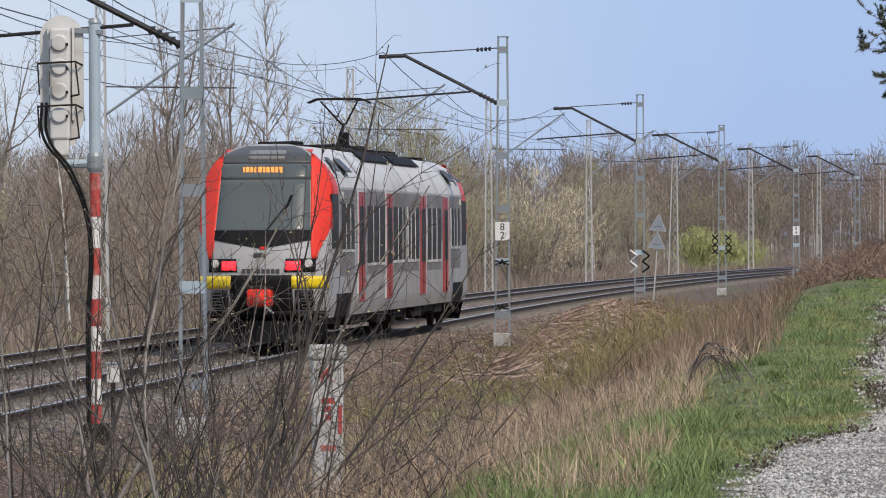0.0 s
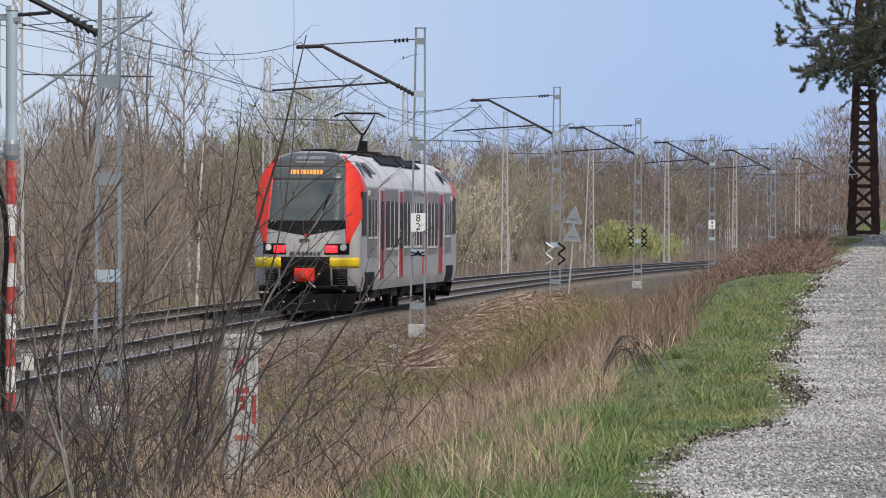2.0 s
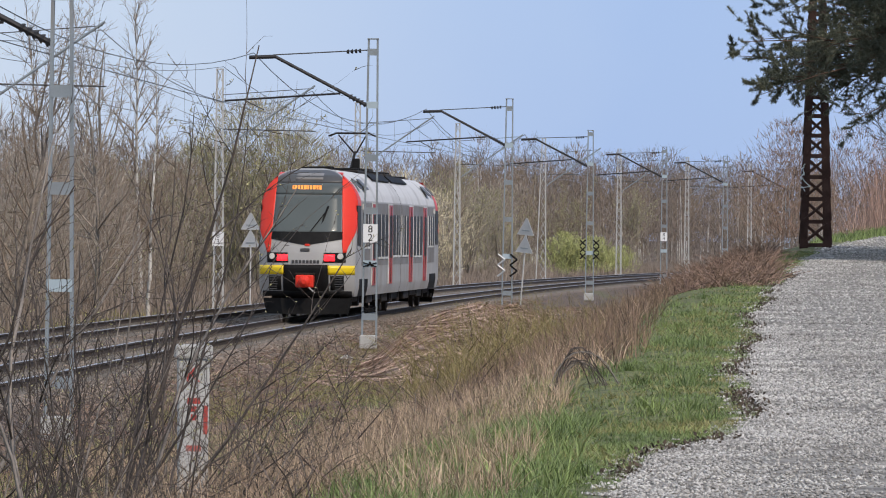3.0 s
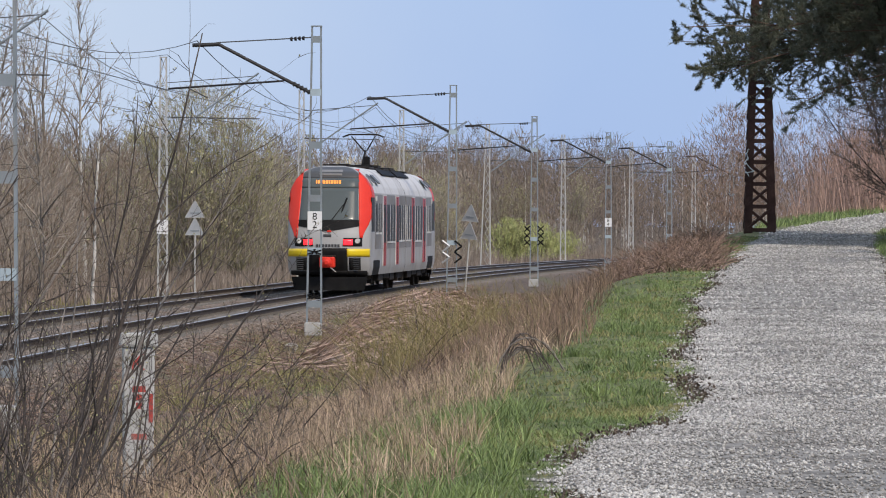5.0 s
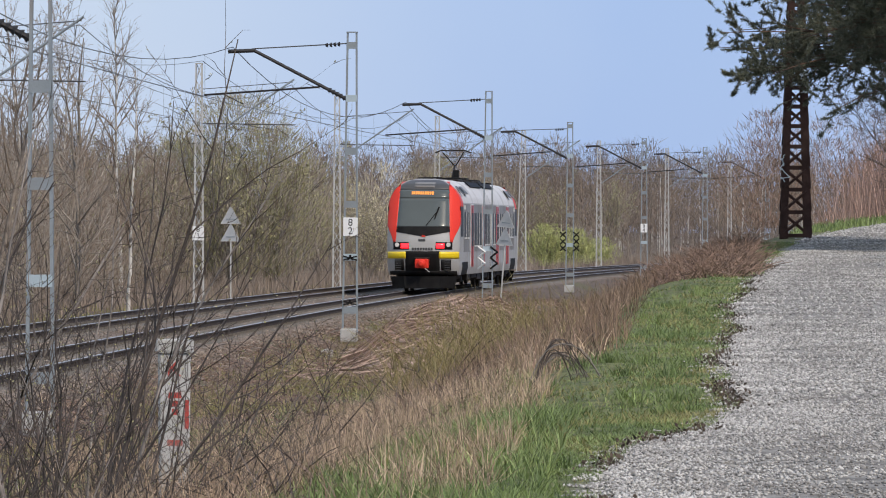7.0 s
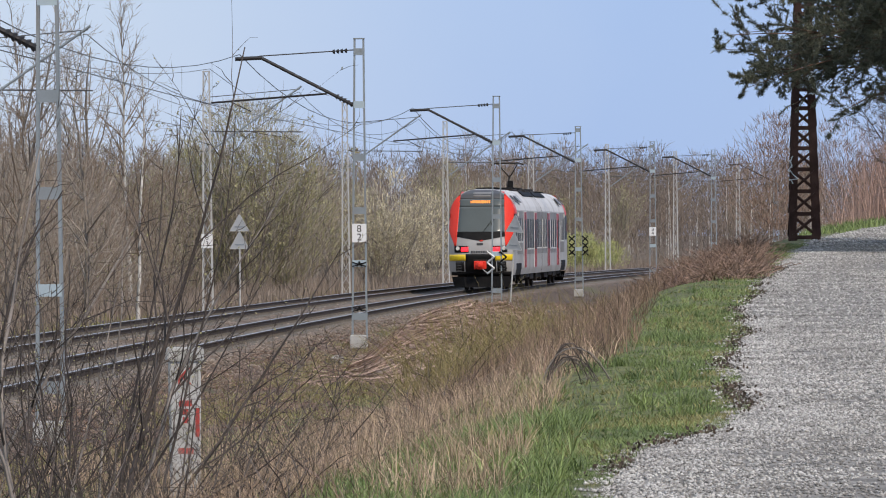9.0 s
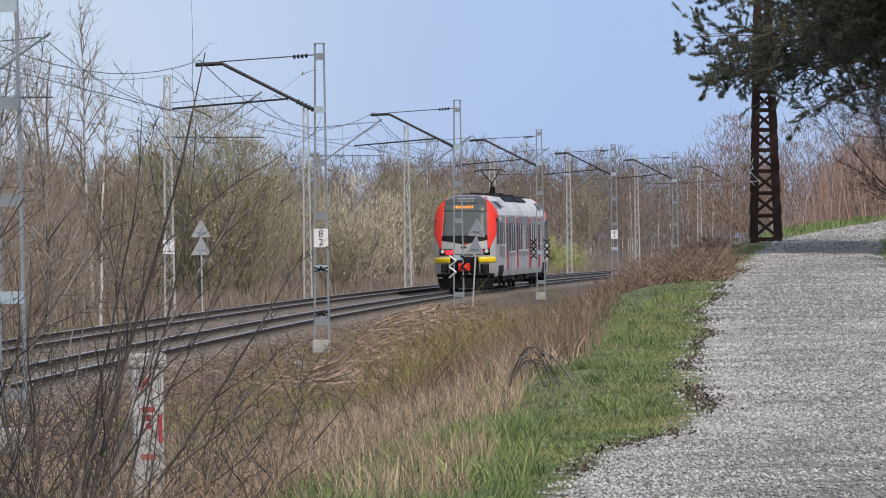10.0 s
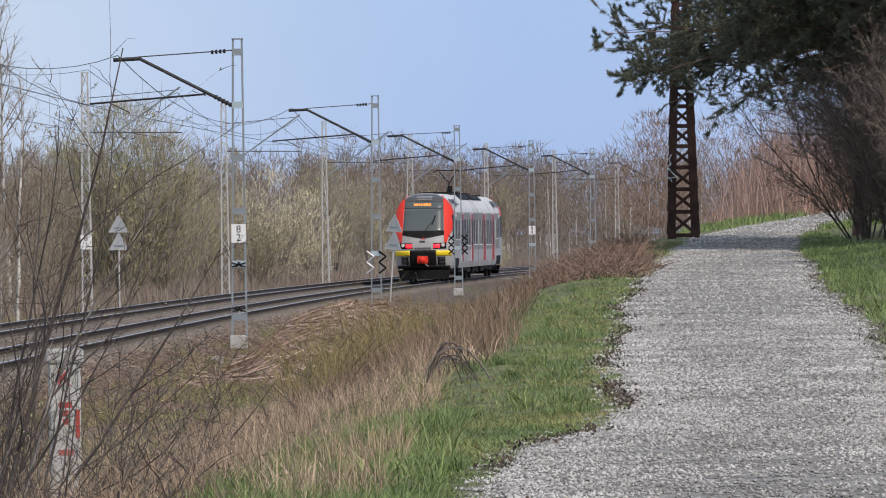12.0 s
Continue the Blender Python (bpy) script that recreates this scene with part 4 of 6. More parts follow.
    # sides
    for s in (-1, 1):
        def panel(name, y0, y1, z0, z1, mat, lift, parent=None, label="", wz=None):
            bm = bmesh.new()
            w0, w1 = half_width(z0) + lift, half_width(z1) + lift
            nz = 4
            rows = []
            for i in range(nz + 1):
                z = z0 + (z1 - z0) * i / nz
                w = half_width(z) + lift
                rows.append([bm.verts.new((s * w, y, z)) for y in (y0, y1)])
            for a, b in zip(rows, rows[1:]):
                f = (a[0], a[1], b[1], b[0])
                bm.faces.new(f if s > 0 else f[::-1])
            rim = [rows[0][0], rows[0][1]] + [r[1] for r in rows[1:]] + [rows[-1][0]] + [r[0] for r in rows[-2:0:-1]]
            back = [bm.verts.new(v.co - Vector((s * (lift + 0.02), 0, 0))) for v in rim]
            for i in range(len(rim)):
                j = (i + 1) % len(rim)
                bm.faces.new((rim[i], back[i], back[j], rim[j]))
            return p(name, bm, mat, parent or body, label)

        panel("window_band", 2.55, 16.8, 1.28, 3.05, "paint_mid", 0.004, None, "dark grey window band")
        panel("cab_window", 1.05, 2.2, 1.85, 2.95, "glass_dark", 0.016, None, "black cab side window")
        panel("camera_pod", 2.75, 2.95, 2.85, 3.0, "signal_grey", 0.05)
        for y0, y1, z0, z1 in ((2.9, 3.65, 1.82, 2.76), (3.75, 4.5, 1.82, 2.76), (4.6, 5.35, 1.82, 2.76), (8.1, 9.25, 1.52, 2.74), (9.4, 10.55, 1.52, 2.74), (10.7, 11.85, 1.52, 2.74), (13.9, 14.8, 1.55, 2.74), (14.95, 15.85, 1.55, 2.74), (16.0, 16.6, 1.55, 2.74)):
            win = panel("window", y0, y1, z0, z1, "glass_dark", 0.014, None, "dark tinted side window")
            panel("window_trim", y0, y1, z0 - 0.06, z0, "signal_grey", 0.022, win)
            panel("window_trim", y1, y1 + 0.07, z0, z1, "signal_grey", 0.022, win)
        for y0 in (6.15, 12.15):
            door = panel("door", y0, y0 + 1.35, 0.72, 3.02, "door_red", 0.02, None, "red passenger door with dark glass")
            panel("door_glass", y0 + 0.2, y0 + 1.15, 1.48, 2.72, "glass_dark", 0.026, door)
            panel("door_seam", y0 + 0.655, y0 + 0.695, 0.76, 2.98, "black", 0.03, door)
            panel("door_header", y0 - 0.1, y0 + 1.45, 3.02, 3.06, "signal_grey", 0.026, door)
            panel("door_post", y0 - 0.12, y0, 0.72, 3.02, "signal_grey", 0.022, door)
        for y0, y1 in ((5.45, 6.0), (7.7, 8.0), (11.95, 12.05), (13.65, 13.85)):
            panel("pale_stripe", y0, y1, 1.30, 1.95, "paint_light", 0.009)
        # Black sheet on the closed skirt, painting the shaded gap at the bogie.
        panel("bogie_opening_shade", 1.9, 4.7, 0.45, 0.92, "black", 0.008)
    # bogies
    for yc in (3.2,):
        bog = p("bogie", boxed((0, yc, 0.55), (2.2, 3.0, 0.22), 0.04), "iron", None, "dark iron bogie")
        for dy in (-1.25, 1.25):
            wheelset(bog, yc + dy, -1 if flip else 1)
            for s in (-1, 1):
                p("axle_box", boxed((s * 1.0, yc + dy, 0.46), (0.24, 0.34, 0.3), 0.04), "iron", bog)
    for y0, y1, z0 in ((6.2, 8.2, 0.22), (8.6, 11.2, 0.28), (11.6, 13.6, 0.2)):
        p("underfloor_box", boxed((0, (y0 + y1) / 2, (z0 + 0.6) / 2), (2.4, y1 - y0, 0.6 - z0), 0.04), "iron", body)
    # roof equipment
    for i, (y, side_x) in enumerate(((2.7, 0.5), (4.6, 1.0))):
        for s in (-1, 1):
            z = 3.42
            bm = bmesh.new()
            add_box(bm, (0, 0, 0), (0.40, 1.1 * side_x, 0.03), 0.008)
            m = Matrix.Translation((s * 1.19, y, z + 0.14)) @ pose(0, 0, 0, 0, s * 45, 0)
            bmesh.ops.transform(bm, matrix=m, verts=bm.verts)
            p("roof_vent", bm, "paint_dark", body)
    for y, ln, hh, w in ((3.6, 1.6, 0.05, 0.9), (11.8, 2.4, 0.10, 1.1), (14.8, 2.4, 0.08, 1.1)):
        eq = bmesh.new()
        add_box(eq, (0, y, 3.93 + hh / 2), (w, ln, hh), 0.05)
        box_ob = p("roof_equipment", eq, "iron", body, "black roof equipment housing")
        for k in range(4):
            rib = bmesh.new()
            add_tube(rib, (-w * 0.45, y - ln * 0.4 + ln * 0.26 * k, 3.93 + hh), (w * 0.45, y - ln * 0.4 + ln * 0.26 * k, 3.95 + hh), 0.05, n=6)
            p("roof_pipe", rib, "black", box_ob)
    well = bmesh.new()
    for s in (-1, 1):
        add_box(well, (0, 0, 0), (0.30, 6.0, 0.05), 0.02, Matrix.Translation((s * 0.90, 13.4, 3.82)) @ pose(0, 0, 0, 0, s * 40, 0))
    p("equipment_well", well, "black", body, "black open equipment bay in the roof")
    return body


def pantograph(train, y):
    pan = part("pantograph", boxed((0, y, 4.29), (1.1, 1.4, 0.10), 0.02), M["iron"], train, "raised dark single-arm pantograph")
    part("lower_arm", tubed((0, y - 0.55, 4.35), (0, y + 0.75, 4.86), 0.05, 0.04, 8), M["iron"], pan)
    bm = bmesh.new()
    for s in (-1, 1):
        add_tube(bm, (0.05 * s, y + 0.75, 4.86), (0.42 * s, y - 0.2, 5.36), 0.026, 0.02, 6)
    part("upper_arm", bm, M["iron"], pan)
    bm = bmesh.new()
    for dy in (-0.2, 0.2):
        add_tube(bm, (-0.5, y - 0.2 + dy, 5.42), (0.5, y - 0.2 + dy, 5.42), 0.026, n=6)
        for s in (-1, 1):
            add_tube(bm, (0.5 * s, y - 0.2 + dy, 5.42), (0.72 * s, y - 0.2 + dy, 5.33), 0.02, n=6)
    part("collector_head", bm, M["iron"], pan)
    bm = bmesh.new()
    for s in (-1, 1):
        add_tube(bm, (0.45 * s, y - 0.5, 4.12), (0.45 * s, y - 0.5, 4.27), 0.07, n=8)
        add_tube(bm, (0.45 * s, y + 0.5, 4.12), (0.45 * s, y + 0.5, 4.27), 0.07, n=8)
    part("insulator", bm, M["stripe_red"], pan)
    part("pivot_box", boxed((0.15, y - 0.6, 4.47), (0.22, 0.24, 0.36), 0.03), M["black"], pan)


def build_train():
    train = empty("passenger_train", Matrix(), "short two-car electric train, grey with red and yellow ends", "train")
    build_car(train, False)
    build_car(train, True)
    bm = bmesh.new()
    ring = [(half_width(z) * 0.95, z) for z in span(0.5, 3.85, 12)]
    ring = ring + [(-x, z) for x, z in reversed(ring)]
    for k in range(3):
        a, b = 16.86 + 0.094 * k, 16.86 + 0.094 * (k + 1)
        m = (a + b) / 2
        rows = [[bm.verts.new((x * f, y, z)) for x, z in ring] for y, f in ((a, 1.0), (m, 0.96), (b, 1.0))]
        for r, q in zip(rows, rows[1:]):
            for i in range(len(ring)):
                j = (i + 1) % len(ring)
                bm.faces.new((r[i], r[j], q[j], q[i]))
    part("gangway_bellows", bm, M["black"], train, "black folded gangway between the cars").matrix_basis = RAISED
    bog = part("bogie", boxed((0, 17, 0.5), (2.3, 3.4, 0.24), 0.04), M["iron"], train, "dark iron bogie")
    for dy in (-1.3, 1.3):
        wheelset(bog, 17 + dy, 1)
        for s in (-1, 1):
            part("axle_box", boxed((s * 1.05, 17 + dy, 0.46), (0.26, 0.4, 0.34), 0.04), M["iron"], bog)
    pantograph(train, 15.2)
    return train


train = build_train()


# ---- plants ----
M["bark_grey"] = material("grey_brown_bark", (0.15, 0.125, 0.10), (0.27, 0.235, 0.20), 6.0, 0.9, bump=0.3, per_piece=0.25)
M["twig"] = material("brown_twigs", (0.165, 0.125, 0.095), (0.27, 0.215, 0.165), 3.0, 0.9, per_piece=0.3)
M["twig_grey"] = material("grey_twigs", (0.24, 0.205, 0.17), (0.36, 0.315, 0.265), 3.0, 0.9, per_piece=0.3)
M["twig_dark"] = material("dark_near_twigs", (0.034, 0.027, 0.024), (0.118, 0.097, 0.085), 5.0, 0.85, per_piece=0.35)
# Paler bark for some stems, with sunlight put into the colour.
M["stem_pale"] = material("pale_sunlit_bark", (0.15, 0.13, 0.115), (0.30, 0.27, 0.245), 5.0, 0.85, per_piece=0.3)
M["birch"] = material("white_birch_bark", (0.40, 0.38, 0.35), (0.66, 0.64, 0.60), 2.0, 0.85, stains=(0.08, 0.07, 0.06), stain_scale=3.0)
M["bud"] = material("yellow_green_buds", (0.245, 0.235, 0.115), (0.37, 0.35, 0.19), 4.0, 0.8, per_piece=0.35)
M["bud_pale"] = material("pale_spring_catkins", (0.48, 0.42, 0.27), (0.62, 0.56, 0.40), 4.0, 0.8, per_piece=0.3)
M["leaf_young"] = material("young_yellow_green_leaves", (0.31, 0.335, 0.11), (0.44, 0.46, 0.20), 2.0, 0.7, per_piece=0.3)
M["straw"] = material("dry_straw", (0.23, 0.165, 0.11), (0.52, 0.40, 0.285), 1.2, 0.85, per_piece=0.6)
M["straw_dark"] = material("brown_dead_stalks", (0.10, 0.068, 0.046), (0.27, 0.188, 0.128), 1.0, 0.85, per_piece=0.6)
M["straw_red"] = material("reddish_dead_stalks", (0.13, 0.08, 0.06), (0.30, 0.205, 0.155), 0.8, 0.85, per_piece=0.55)
M["straw_far"] = material("dull_dry_meadow", (0.175, 0.14, 0.112), (0.30, 0.245, 0.20), 0.25, 0.9, per_piece=0.3)
M["twig_thicket"] = material("dusky_thicket_twigs", (0.085, 0.065, 0.055), (0.185, 0.148, 0.125), 3.0, 0.9, per_piece=0.3)
M["twig_far"] = material("dusky_far_twigs", (0.125, 0.10, 0.088), (0.21, 0.175, 0.152), 0.3, 0.9, per_piece=0.3)
M["reed"] = material("pinkish_dead_reeds", (0.235, 0.145, 0.12), (0.48, 0.335, 0.28), 0.5, 0.85, per_piece=0.5)
M["straw_cut"] = material("pinkish_cut_stalks", (0.24, 0.165, 0.135), (0.47, 0.35, 0.29), 0.8, 0.85, per_piece=0.4)
M["shoot"] = material("olive_brown_shoots", (0.15, 0.125, 0.05), (0.27, 0.225, 0.10), 2.0, 0.8, per_piece=0.3)
M["bramble"] = material("purplish_bramble_canes", (0.085, 0.057, 0.048), (0.26, 0.185, 0.155), 1.5, 0.8, per_piece=0.5)
M["grass"] = material("spring_grass", (0.062, 0.108, 0.030), (0.235, 0.30, 0.10), 0.9, 0.6, per_piece=0.45)
M["grass_olive"] = material("olive_winter_grass", (0.17, 0.165, 0.055), (0.31, 0.28, 0.12), 0.7, 0.7, per_piece=0.35)
M["needle"] = material("dark_pine_needles", (0.066, 0.078, 0.054), (0.155, 0.165, 0.115), 2.0, 0.6, per_piece=0.4)
M["pine_bark"] = material("pine_bark", (0.08, 0.05, 0.035), (0.18, 0.11, 0.08), 5.0, 0.9, bump=0.4)


def tri_mesh(name, V, F, mat, parent=None, kind="", label="", category=""):
    me = bpy.data.meshes.new(name)
    me.vertices.add(len(V))
    me.vertices.foreach_set("co", np.asarray(V, dtype=np.float32).ravel())
    me.loops.add(len(F) * 3)
    me.loops.foreach_set("vertex_index", np.asarray(F, dtype=np.int32).ravel())
    me.polygons.add(len(F))
    me.polygons.foreach_set("loop_start", np.arange(0, len(F) * 3, 3, dtype=np.int32))
    me.update(calc_edges=True)
    me.materials.append(mat)
    ob = new(name, me)
    if parent:
        ob.parent = parent
    return tagged(ob, label, category, kind=kind)


def blades(roots, heights, widths, lean, rg):
    """Bent grass blades: arrays of vertices and triangles. lean is how far the tip falls over, as a share of the height."""
    n = len(roots)
    yaw = rg.uniform(0, 2 * np.pi, n)
    fall = rg.uniform(0, 2 * np.pi, n)
    side_v = np.stack([np.cos(yaw), np.sin(yaw), np.zeros(n)], 1) * (widths / 2)[:, None]
    tipd = np.stack([np.cos(fall), np.sin(fall), np.zeros(n)], 1) * (lean * heights)[:, None]
    up = np.zeros((n, 3))
    up[:, 2] = heights
    drop = np.sqrt(np.clip(1 - (lean * 0.8) ** 2, 0.15, 1))
    V = np.stack([roots - side_v, roots + side_v, roots + up * 0.55 * drop[:, None] + tipd * 0.35 - side_v * 0.8, roots + up * 0.55 * drop[:, None] + tipd * 0.35 + side_v * 0.8, roots + up * drop[:, None] + tipd], 1).reshape(-1, 3)
    F = (np.array([[0, 1, 3], [0, 3, 2], [2, 3, 4]])[None] + (np.arange(n) * 5)[:, None, None]).reshape(-1, 3)
    return V, F


def land_points(rg, count, u0, u1, y0, y1, patch=0.0, scale=0.5, seed=0.0, near=1.0):
    """Random points on the ground of a strip beside the track, thinned by a patchy pattern. near above 1 crowds them to the near end."""
    out = []
    while len(out) < count:
        u = rg.uniform(u0, u1)
        y = y0 + (y1 - y0) * rg.random() ** near
        if patch and noise.noise((u * scale + seed, y * scale * 0.6, seed)) < patch - 1 + rg.uniform(-0.25, 0.25):
            continue
        out.append((track_x(y) + u, y, land(u, y) - 0.01))
    return np.array(out)


def field(name, label, mat, pts, h, w, lean, seed, category="grass"):
    rg = np.random.default_rng(seed)
    n = len(pts)
    hs = rg.uniform(h[0], h[1], n)
    V, F = blades(pts, hs, rg.uniform(w[0], w[1], n), rg.uniform(lean[0], lean[1], n), rg)
    return tri_mesh(name, V, F, M[mat], kind="stuff", label=label, category=category)


def grow(rng, p, d, length, radius, level, o, segs):
    """One branch, wandering, with its side branches. segs gathers (from, to, radius, radius, level)."""
    n = o["steps"][level]
    step = length / n
    p, d = Vector(p), Vector(d).normalized()
    for i in range(n):
        wander = o["wander"][level]
        d = (d + Vector((rng.gauss(0, wander), rng.gauss(0, wander), rng.gauss(0, wander) + o["rise"][level]))).normalized()
        q = p + d * step
        r0, r1 = radius * (1 - 0.8 * i / n), radius * (1 - 0.8 * (i + 1) / n)
        segs.append((p.copy(), q.copy(), r0, r1, level))
        if level + 1 < len(o["steps"]) and (i + 1) / n > o["bare"][level]:
            k = o["kids"][level]
            for _ in range(int(k) + (rng.random() < k % 1)):
                ang = o["spread"][level] * rng.uniform(0.6, 1.3)
                a = d.orthogonal().normalized()
                a = Matrix.Rotation(rng.uniform(0, 6.283), 3, d) @ a
                kid = d * math.cos(ang) + a * math.sin(ang)
                f = 1 - 0.6 * (i + 1) / n
                grow(rng, p.lerp(q, rng.random()), kid, length * o["ratio"][level] * f * rng.uniform(0.7, 1.3), max(r1 * 0.6, o["thin"]), level + 1, o, segs)
        p = q
    return segs


def seg_arrays(segs, rg, flat=0.006):
    """Branches as arrays: three-sided tapered prisms, the thinnest as narrow strips."""
    if not segs:
        return np.zeros((0, 3)), np.zeros((0, 3), int)
    P = np.array([s[0] for s in segs], float)
    Q = np.array([s[1] for s in segs], float)
    R0 = np.array([s[2] for s in segs])
    R1 = np.array([s[3] for s in segs])
    D = Q - P
    D /= np.linalg.norm(D, axis=1)[:, None] + 1e-9
    A = np.cross(D, rg.normal(size=D.shape))
    A /= np.linalg.norm(A, axis=1)[:, None] + 1e-9
    B = np.cross(D, A)
    thick = R0 > flat
    V, F, base = [], [], 0
    for sel, corners in ((thick, 3), (~thick, 2)):
        if not sel.any():
            continue
        ang = [2 * np.pi * i / 3 for i in range(3)] if corners == 3 else [0, np.pi]
        rings = [(o + (A[sel] * np.cos(t) + B[sel] * np.sin(t)) * r[sel][:, None]) for o, r in ((P[sel], R0), (Q[sel], R1)) for t in ang]
        v = np.stack(rings, 1)
        n = len(v)
        tri = [[0, 1, 4], [0, 4, 3], [1, 2, 5], [1, 5, 4], [2, 0, 3], [2, 3, 5]] if corners == 3 else [[0, 1, 3], [0, 3, 2]]
        F.append((np.array(tri)[None] + (np.arange(n) * corners * 2)[:, None, None]).reshape(-1, 3) + base)
        V.append(v.reshape(-1, 3))
        base += n * corners * 2
    return np.concatenate(V), np.concatenate(F)


def flakes(points, size, rg):
    """Small leaves or buds: bent two-triangle flakes turned at random."""
    n = len(points)
    a = rg.normal(size=(n, 3))
    a /= np.linalg.norm(a, axis=1)[:, None]
    b = np.cross(a, rg.normal(size=(n, 3)))
    b /= np.linalg.norm(b, axis=1)[:, None]
    s = rg.uniform(0.5, 1.3, n)[:, None] * size
    P = np.asarray(points)
    V = np.stack([P, P + a * s * 0.5 + b * s * 0.3, P + a * s, P + a * s * 0.5 - b * s * 0.3], 1).reshape(-1, 3)
    F = (np.array([[0, 1, 2], [0, 2, 3]])[None] + (np.arange(n) * 4)[:, None, None]).reshape(-1, 3)
    return V, F


def plant(name, label, category, segs, seed, trunk_mat, twig_mat, leaf_mat=None, leaf_size=0.05, leaf_share=1.0, group="", flat=0.006, trunk_levels=1, crown="crown"):
    """A tree or bush at the origin: trunk, crown of branches, and buds."""
    rg = np.random.default_rng(seed)
    t = empty(name, Matrix(), label, category, group)
    V, F = seg_arrays([s for s in segs if s[4] < trunk_levels], rg, flat)
    single = category == "tree"
    tri_mesh("trunk" if single else "stem", V, F, M[trunk_mat], t, kind="" if single else "stuff")
    V, F = seg_arrays([s for s in segs if s[4] >= trunk_levels], rg, flat)
    tri_mesh(crown, V, F, M[twig_mat], t, kind="stuff")
    if leaf_mat:
        top = max(s[4] for s in segs)
        ends = np.array([s[0].lerp(s[1], rg.random()) for s in segs if s[4] >= top - 1 and rg.random() < leaf_share])
        V, F = flakes(ends, leaf_size, rg)
        tri_mesh("bud_mass", V, F, M[leaf_mat], t, kind="stuff")
    return t


TREE = dict(steps=(9, 5, 3, 2), wander=(0.06, 0.13, 0.18, 0.2), rise=(0.05, 0.08, 0.05, 0.02), bare=(0.2, 0.15, 0.0), kids=(2.1, 1.6, 1.15), spread=(0.8, 0.75, 0.75), ratio=(0.5, 0.55, 0.6), thin=0.009)
SHRUB = dict(steps=(7, 4, 3, 2), wander=(0.09, 0.14, 0.18, 0.2), rise=(0.05, 0.08, 0.06, 0.04), bare=(0.2, 0.1, 0.0), kids=(1.5, 1.5, 1.3), spread=(0.5, 0.55, 0.6), ratio=(0.5, 0.55, 0.6), thin=0.007)
BIRCH = dict(steps=(11, 5, 3), wander=(0.03, 0.12, 0.2), rise=(0.08, 0.05, -0.03), bare=(0.3, 0.1), kids=(3.1, 2.8), spread=(0.6, 0.6), ratio=(0.32, 0.55), thin=0.008)
BRUSH = dict(steps=(5, 3, 2), wander=(0.12, 0.18, 0.2), rise=(0.04, 0.06, 0.04), bare=(0.1, 0.0), kids=(1.8, 1.6), spread=(0.6, 0.6), ratio=(0.5, 0.55), thin=0.006)


def bare_tree(seed, h):
    rng = random.Random(seed)
    return grow(rng, (0, 0, -0.2), (rng.uniform(-0.06, 0.06), rng.uniform(-0.06, 0.06), 1), h, h * 0.0125, 0, TREE, [])


def birch_tree(seed, h):
    rng = random.Random(seed)
    return grow(rng, (0, 0, -0.2), (rng.uniform(-0.05, 0.05), 0, 1), h, h * 0.0095, 0, BIRCH, [])


def shrub(seed, h, stems, spread, o=SHRUB, rad=0.009):
    rng = random.Random(seed)
    segs = []
    for _ in range(stems):
        a, k = rng.uniform(0, 6.283), rng.uniform(0.05, spread)
        grow(rng, (0.5 * k * math.cos(a), 0.5 * k * math.sin(a), -0.15), (k * math.cos(a), k * math.sin(a), 1), h * rng.uniform(0.7, 1.05), h * rad, 0, o, segs)
    return segs


def set_down(proto, x, y, scale, rz, dz=0.0):
    ob = copy_thing(proto, pose(x, y, ground_at(x, y) + dz, 0, 0, rz))
    ob.scale = (scale, scale, scale)
    return ob


